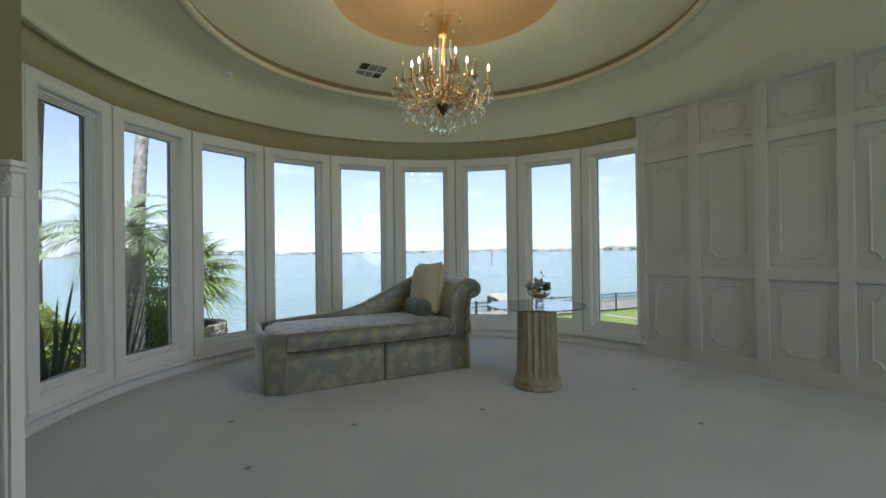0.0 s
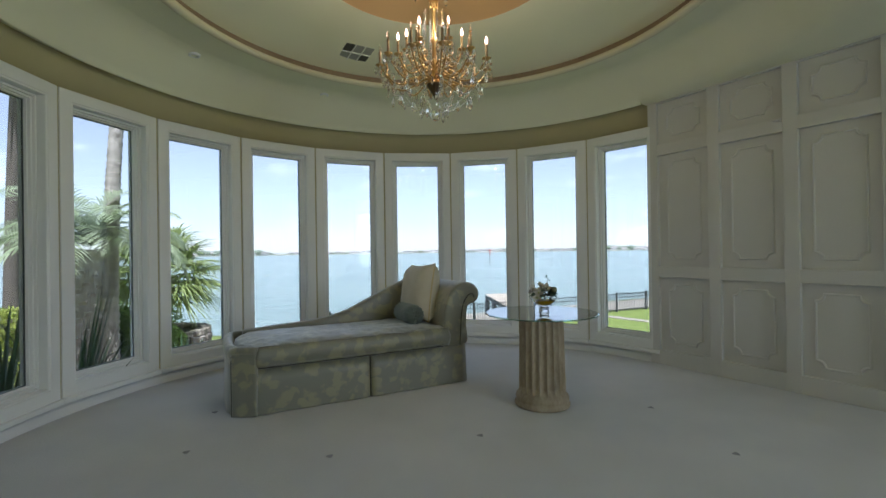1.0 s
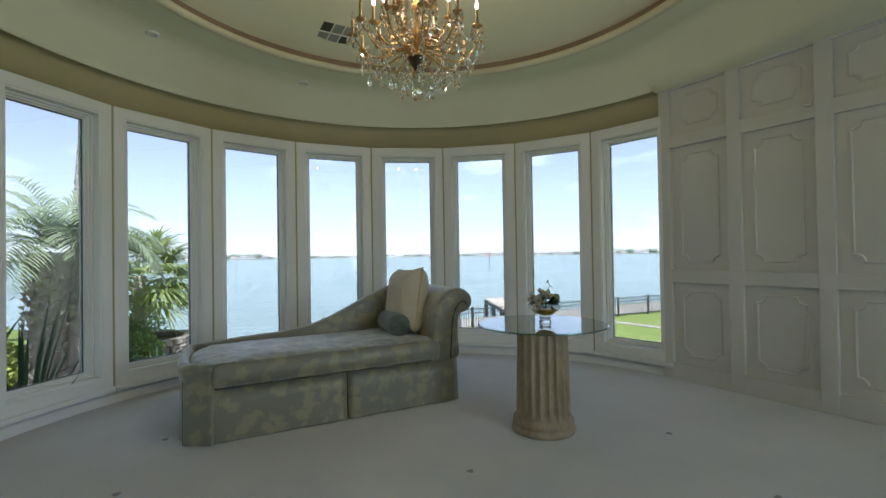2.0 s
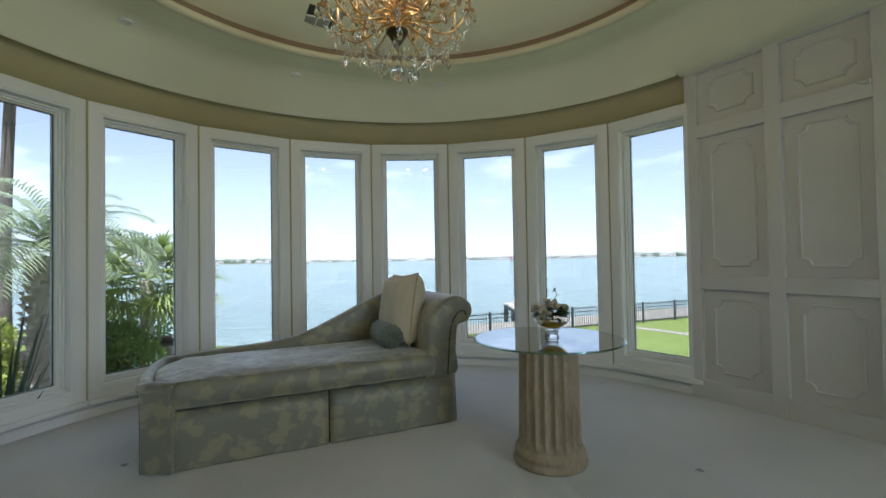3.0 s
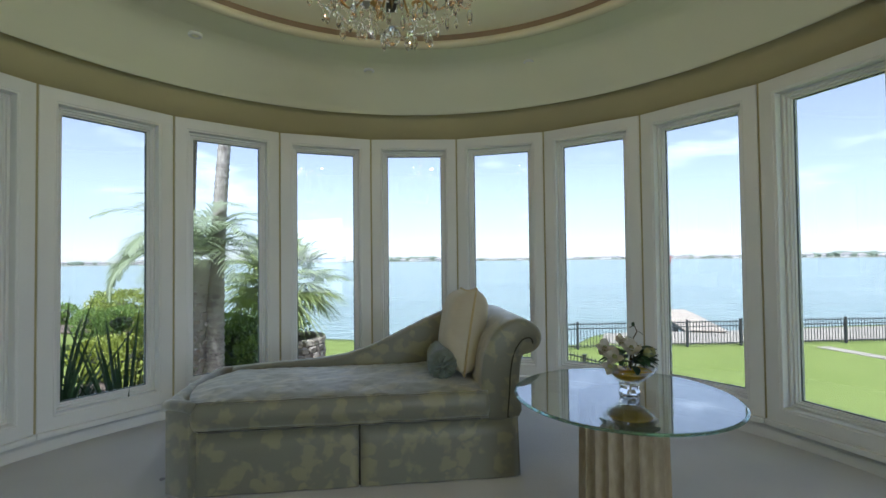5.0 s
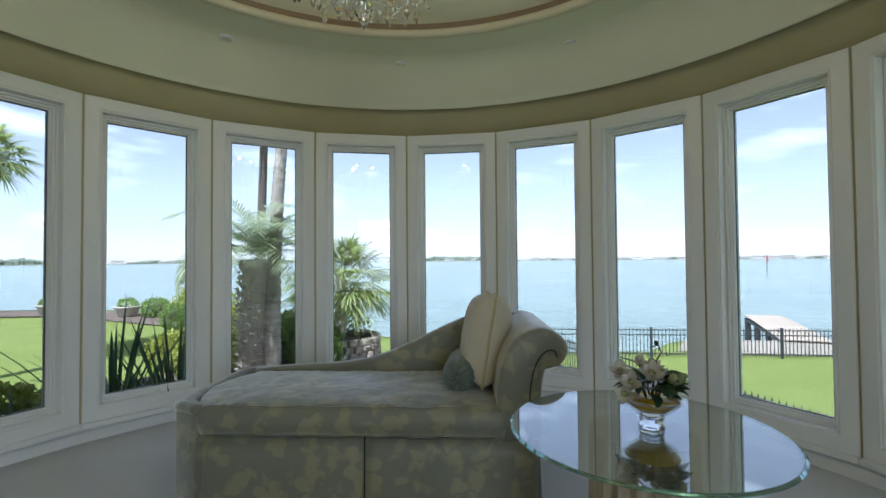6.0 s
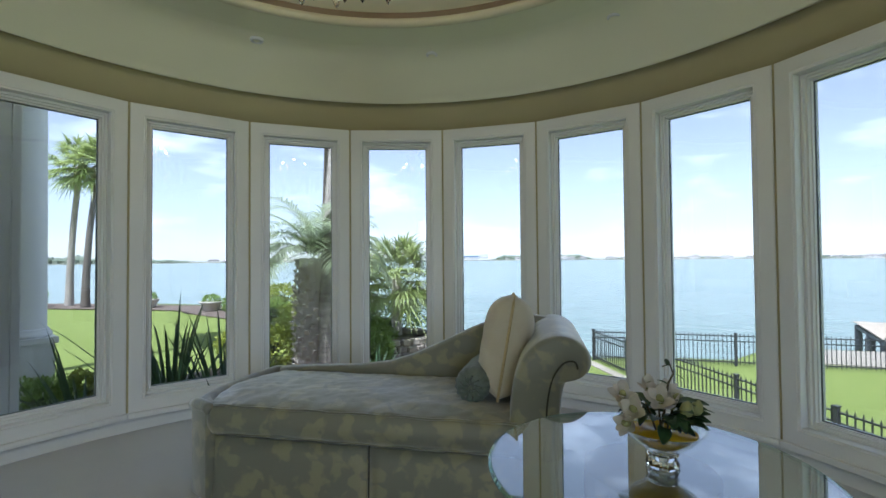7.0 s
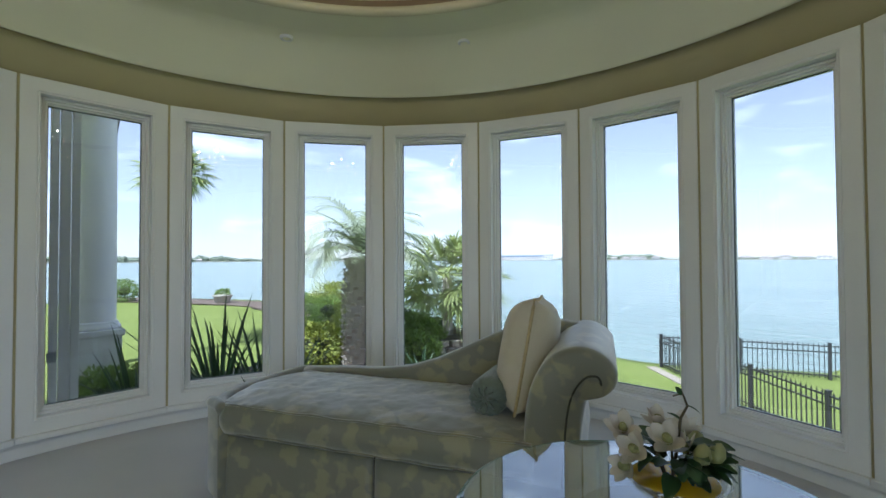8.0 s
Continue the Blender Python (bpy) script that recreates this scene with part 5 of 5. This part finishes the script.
# ---- pier and water marks ----
WOOD = mat("weathered pier planks", (0.46, 0.39, 0.30), (0.36, 0.30, 0.23), 6, 0.9, bump=0.5, bscale=60, stretch=(0.3, 2, 2), pieces=0.12)
PILE = mat("grey piles", (0.20, 0.20, 0.19), (0.13, 0.13, 0.12), 6, 0.9)
pier = thing("wooden_pier", pose(4.4, 24.0, -1.8, 0, 0, 5.5), "weathered wooden pier on dark piles in the bay", "pier")
plank = finish("plank", box(-0.82, 0.82, -0.068, 0.068, -0.02, 0.02, 0.004, 1), WOOD)
for i in range(50):
    o = new("plank", plank)
    o.matrix_basis = pose(0, 0.14 * i, 0.12 * math.sin(i / 49 * 1.6))
    o.parent = pier
part("beam", box(-0.78, -0.66, 0, 6.95, -0.16, -0.02), PILE, pier)
part("beam", box(0.66, 0.78, 0, 6.95, -0.16, -0.02), PILE, pier)
for yy in (2.2, 4.4, 6.6):
    for xx in (-0.7, 0.7):
        part("pile", lathe([(0.001, 0.0), (0.14, 0.0), (0.14, -1.7)], 12), PILE, pier, smooth=True, m=pose(xx, yy, -0.03))
marker = thing("channel_marker", pose(17.5, 163, WATER_Z), "slim red-topped channel marker pole in the bay", "marker")
part("pole", tube([(0, 0, -1), (0.15, 0, 4.4)], 0.12, 8), PILE, marker)
RED = mat("red paint", (0.45, 0.05, 0.03), None, 3, 0.6)
part("sign", tube([(0.1, 0, 2.8), (0.15, 0, 4.6)], 0.2, 8), RED, marker)

# ---- far shore ----
# tree green lightened, with the haze of distance in its colour
FARTREE = mat("hazed far trees", (0.13, 0.17, 0.12), (0.18, 0.21, 0.15), 0.05, 0.9)
FARLAND = mat("far land", (0.40, 0.37, 0.30), (0.30, 0.30, 0.22), 0.02, 0.9)
FARHOUSE = mat("far pale walls", (0.66, 0.64, 0.60), (0.56, 0.54, 0.52), 0.1, 0.8, pieces=0.2)
FARROOF = mat("far roofs", (0.36, 0.33, 0.31), (0.30, 0.26, 0.24), 0.1, 0.8, pieces=0.25)
BLUEROOF = mat("far blue roof", (0.10, 0.22, 0.42), None, 0.1, 0.7)
WINDOWGREY = mat("far windows", (0.12, 0.14, 0.16), None, 1, 0.4)
rr = random.Random(77)
DIST = 900.0


def far(az, d=DIST):
    return d * math.sin(radians(az)), d * math.cos(radians(az))


bm = bmesh.new()
lo, hi, inn = [], [], []
for i in range(100):
    az = -125 + 2.0 * i
    x, y = far(az, DIST + 40 * noise.noise((i * 0.4, 1, 0)))
    x2, y2 = far(az, DIST + 260)
    lo.append(bm.verts.new((x, y, WATER_Z - 1)))
    hi.append(bm.verts.new((x, y, WATER_Z + 1.2)))
    inn.append(bm.verts.new((x2, y2, WATER_Z + 2.5)))
for i in range(99):
    bm.faces.new((lo[i], lo[i + 1], hi[i + 1], hi[i]))
    bm.faces.new((hi[i], hi[i + 1], inn[i + 1], inn[i]))
structure("far_shore_land", bm, FARLAND, "low far shore across the bay", "shore")
# tree belts: start, end, height
V, F = [], []
for a0, a1, h in ((-125, -68, 15), (-64, -52, 9), (-49, -41.5, 8), (-32, -20.5, 13), (-19, -6, 5.0), (-5, 6, 5.0), (6, 16, 7), (16, 27, 11), (27, 70, 9)):
    for k in range(int((a1 - a0) * 26)):
        az = rr.uniform(a0, a1)
        u = (az - a0) / (a1 - a0)
        hh = h * rr.uniform(0.35, 1.0) * min(1, 0.35 + 6 * min(u, 1 - u)) * (0.75 + 0.5 * noise.noise((az * 0.6, 3, 0)))
        x, y = far(az, DIST + rr.uniform(20, 160))
        w = rr.uniform(3, 7)
        b = len(V)
        for q in range(6):
            g = q * 1.047
            V.append((x + w * math.cos(g), y + w * math.sin(g), WATER_Z + 1))
            V.append((x + 1.1 * w * math.cos(g + 0.3) * rr.uniform(0.7, 1.1), y + 1.1 * w * math.sin(g + 0.3), WATER_Z + 1 + hh * rr.uniform(0.5, 0.75)))
            V.append((x + 0.5 * w * math.cos(g), y + 0.5 * w * math.sin(g), WATER_Z + 1 + hh * rr.uniform(0.85, 1.05)))
        for q in range(6):
            n = (q + 1) % 6
            F += [(b + 3 * q, b + 3 * n, b + 3 * n + 1, b + 3 * q + 1), (b + 3 * q + 1, b + 3 * n + 1, b + 3 * n + 2, b + 3 * q + 2)]
        F.append(tuple(b + 3 * q + 2 for q in range(6)))
tagged(part("far_trees", mesh_bm(V, F), FARTREE), "green tree belt on the far shore", "trees", kind="stuff")


def far_house(az, w, h, d=0.0, roof=FARROOF, flat=False):
    x, y = far(az, DIST + 12 + d)
    hs = thing("far_house", pose(x, y, WATER_Z + 1.1, 0, 0, -az), "pale far house at the water's edge" if not flat else "long pale far building with a blue roof", "house", "far shore houses")
    part("wall", box(-w / 2, w / 2, -5, 5, 0, h), FARHOUSE, hs)
    if flat:
        part("roof", box(-w / 2 - 0.5, w / 2 + 0.5, -5.5, 5.5, h, h + 2.2), roof, hs)
    else:
        bm = mesh_bm([(-w / 2 - 0.6, -5.6, h), (w / 2 + 0.6, -5.6, h), (w / 2 + 0.6, 5.6, h), (-w / 2 - 0.6, 5.6, h), (-w / 4, 0, h + 2.6), (w / 4, 0, h + 2.6)], [(0, 1, 5, 4), (1, 2, 5), (2, 3, 4, 5), (3, 0, 4), (0, 3, 2, 1)])
        part("roof", bm, roof, hs)
    for i in range(max(1, int(w / 5))):
        xx = -w / 2 + (i + 0.5) * w / max(1, int(w / 5))
        part("window", box(xx - 0.9, xx + 0.9, -5.06, -4.98, h * 0.25, h * 0.7), WINDOWGREY, hs)


for a0, a1, n in ((-118, -70, 8), (-66, -50, 13), (-40, -33, 11), (-31, -21, 10), (-19, -6, 14), (-5, 8, 14), (8, 26, 16), (26, 45, 6)):
    for i in range(n):
        far_house(a0 + (a1 - a0) * (i + rr.uniform(0.1, 0.9)) / n, rr.uniform(8, 20), rr.uniform(2.2, 4.6), rr.uniform(0, 25))
far_house(-36.6, 92, 6.5, 5, BLUEROOF, True)
far_house(-33.4, 20, 9.0, 5, FARHOUSE, True)
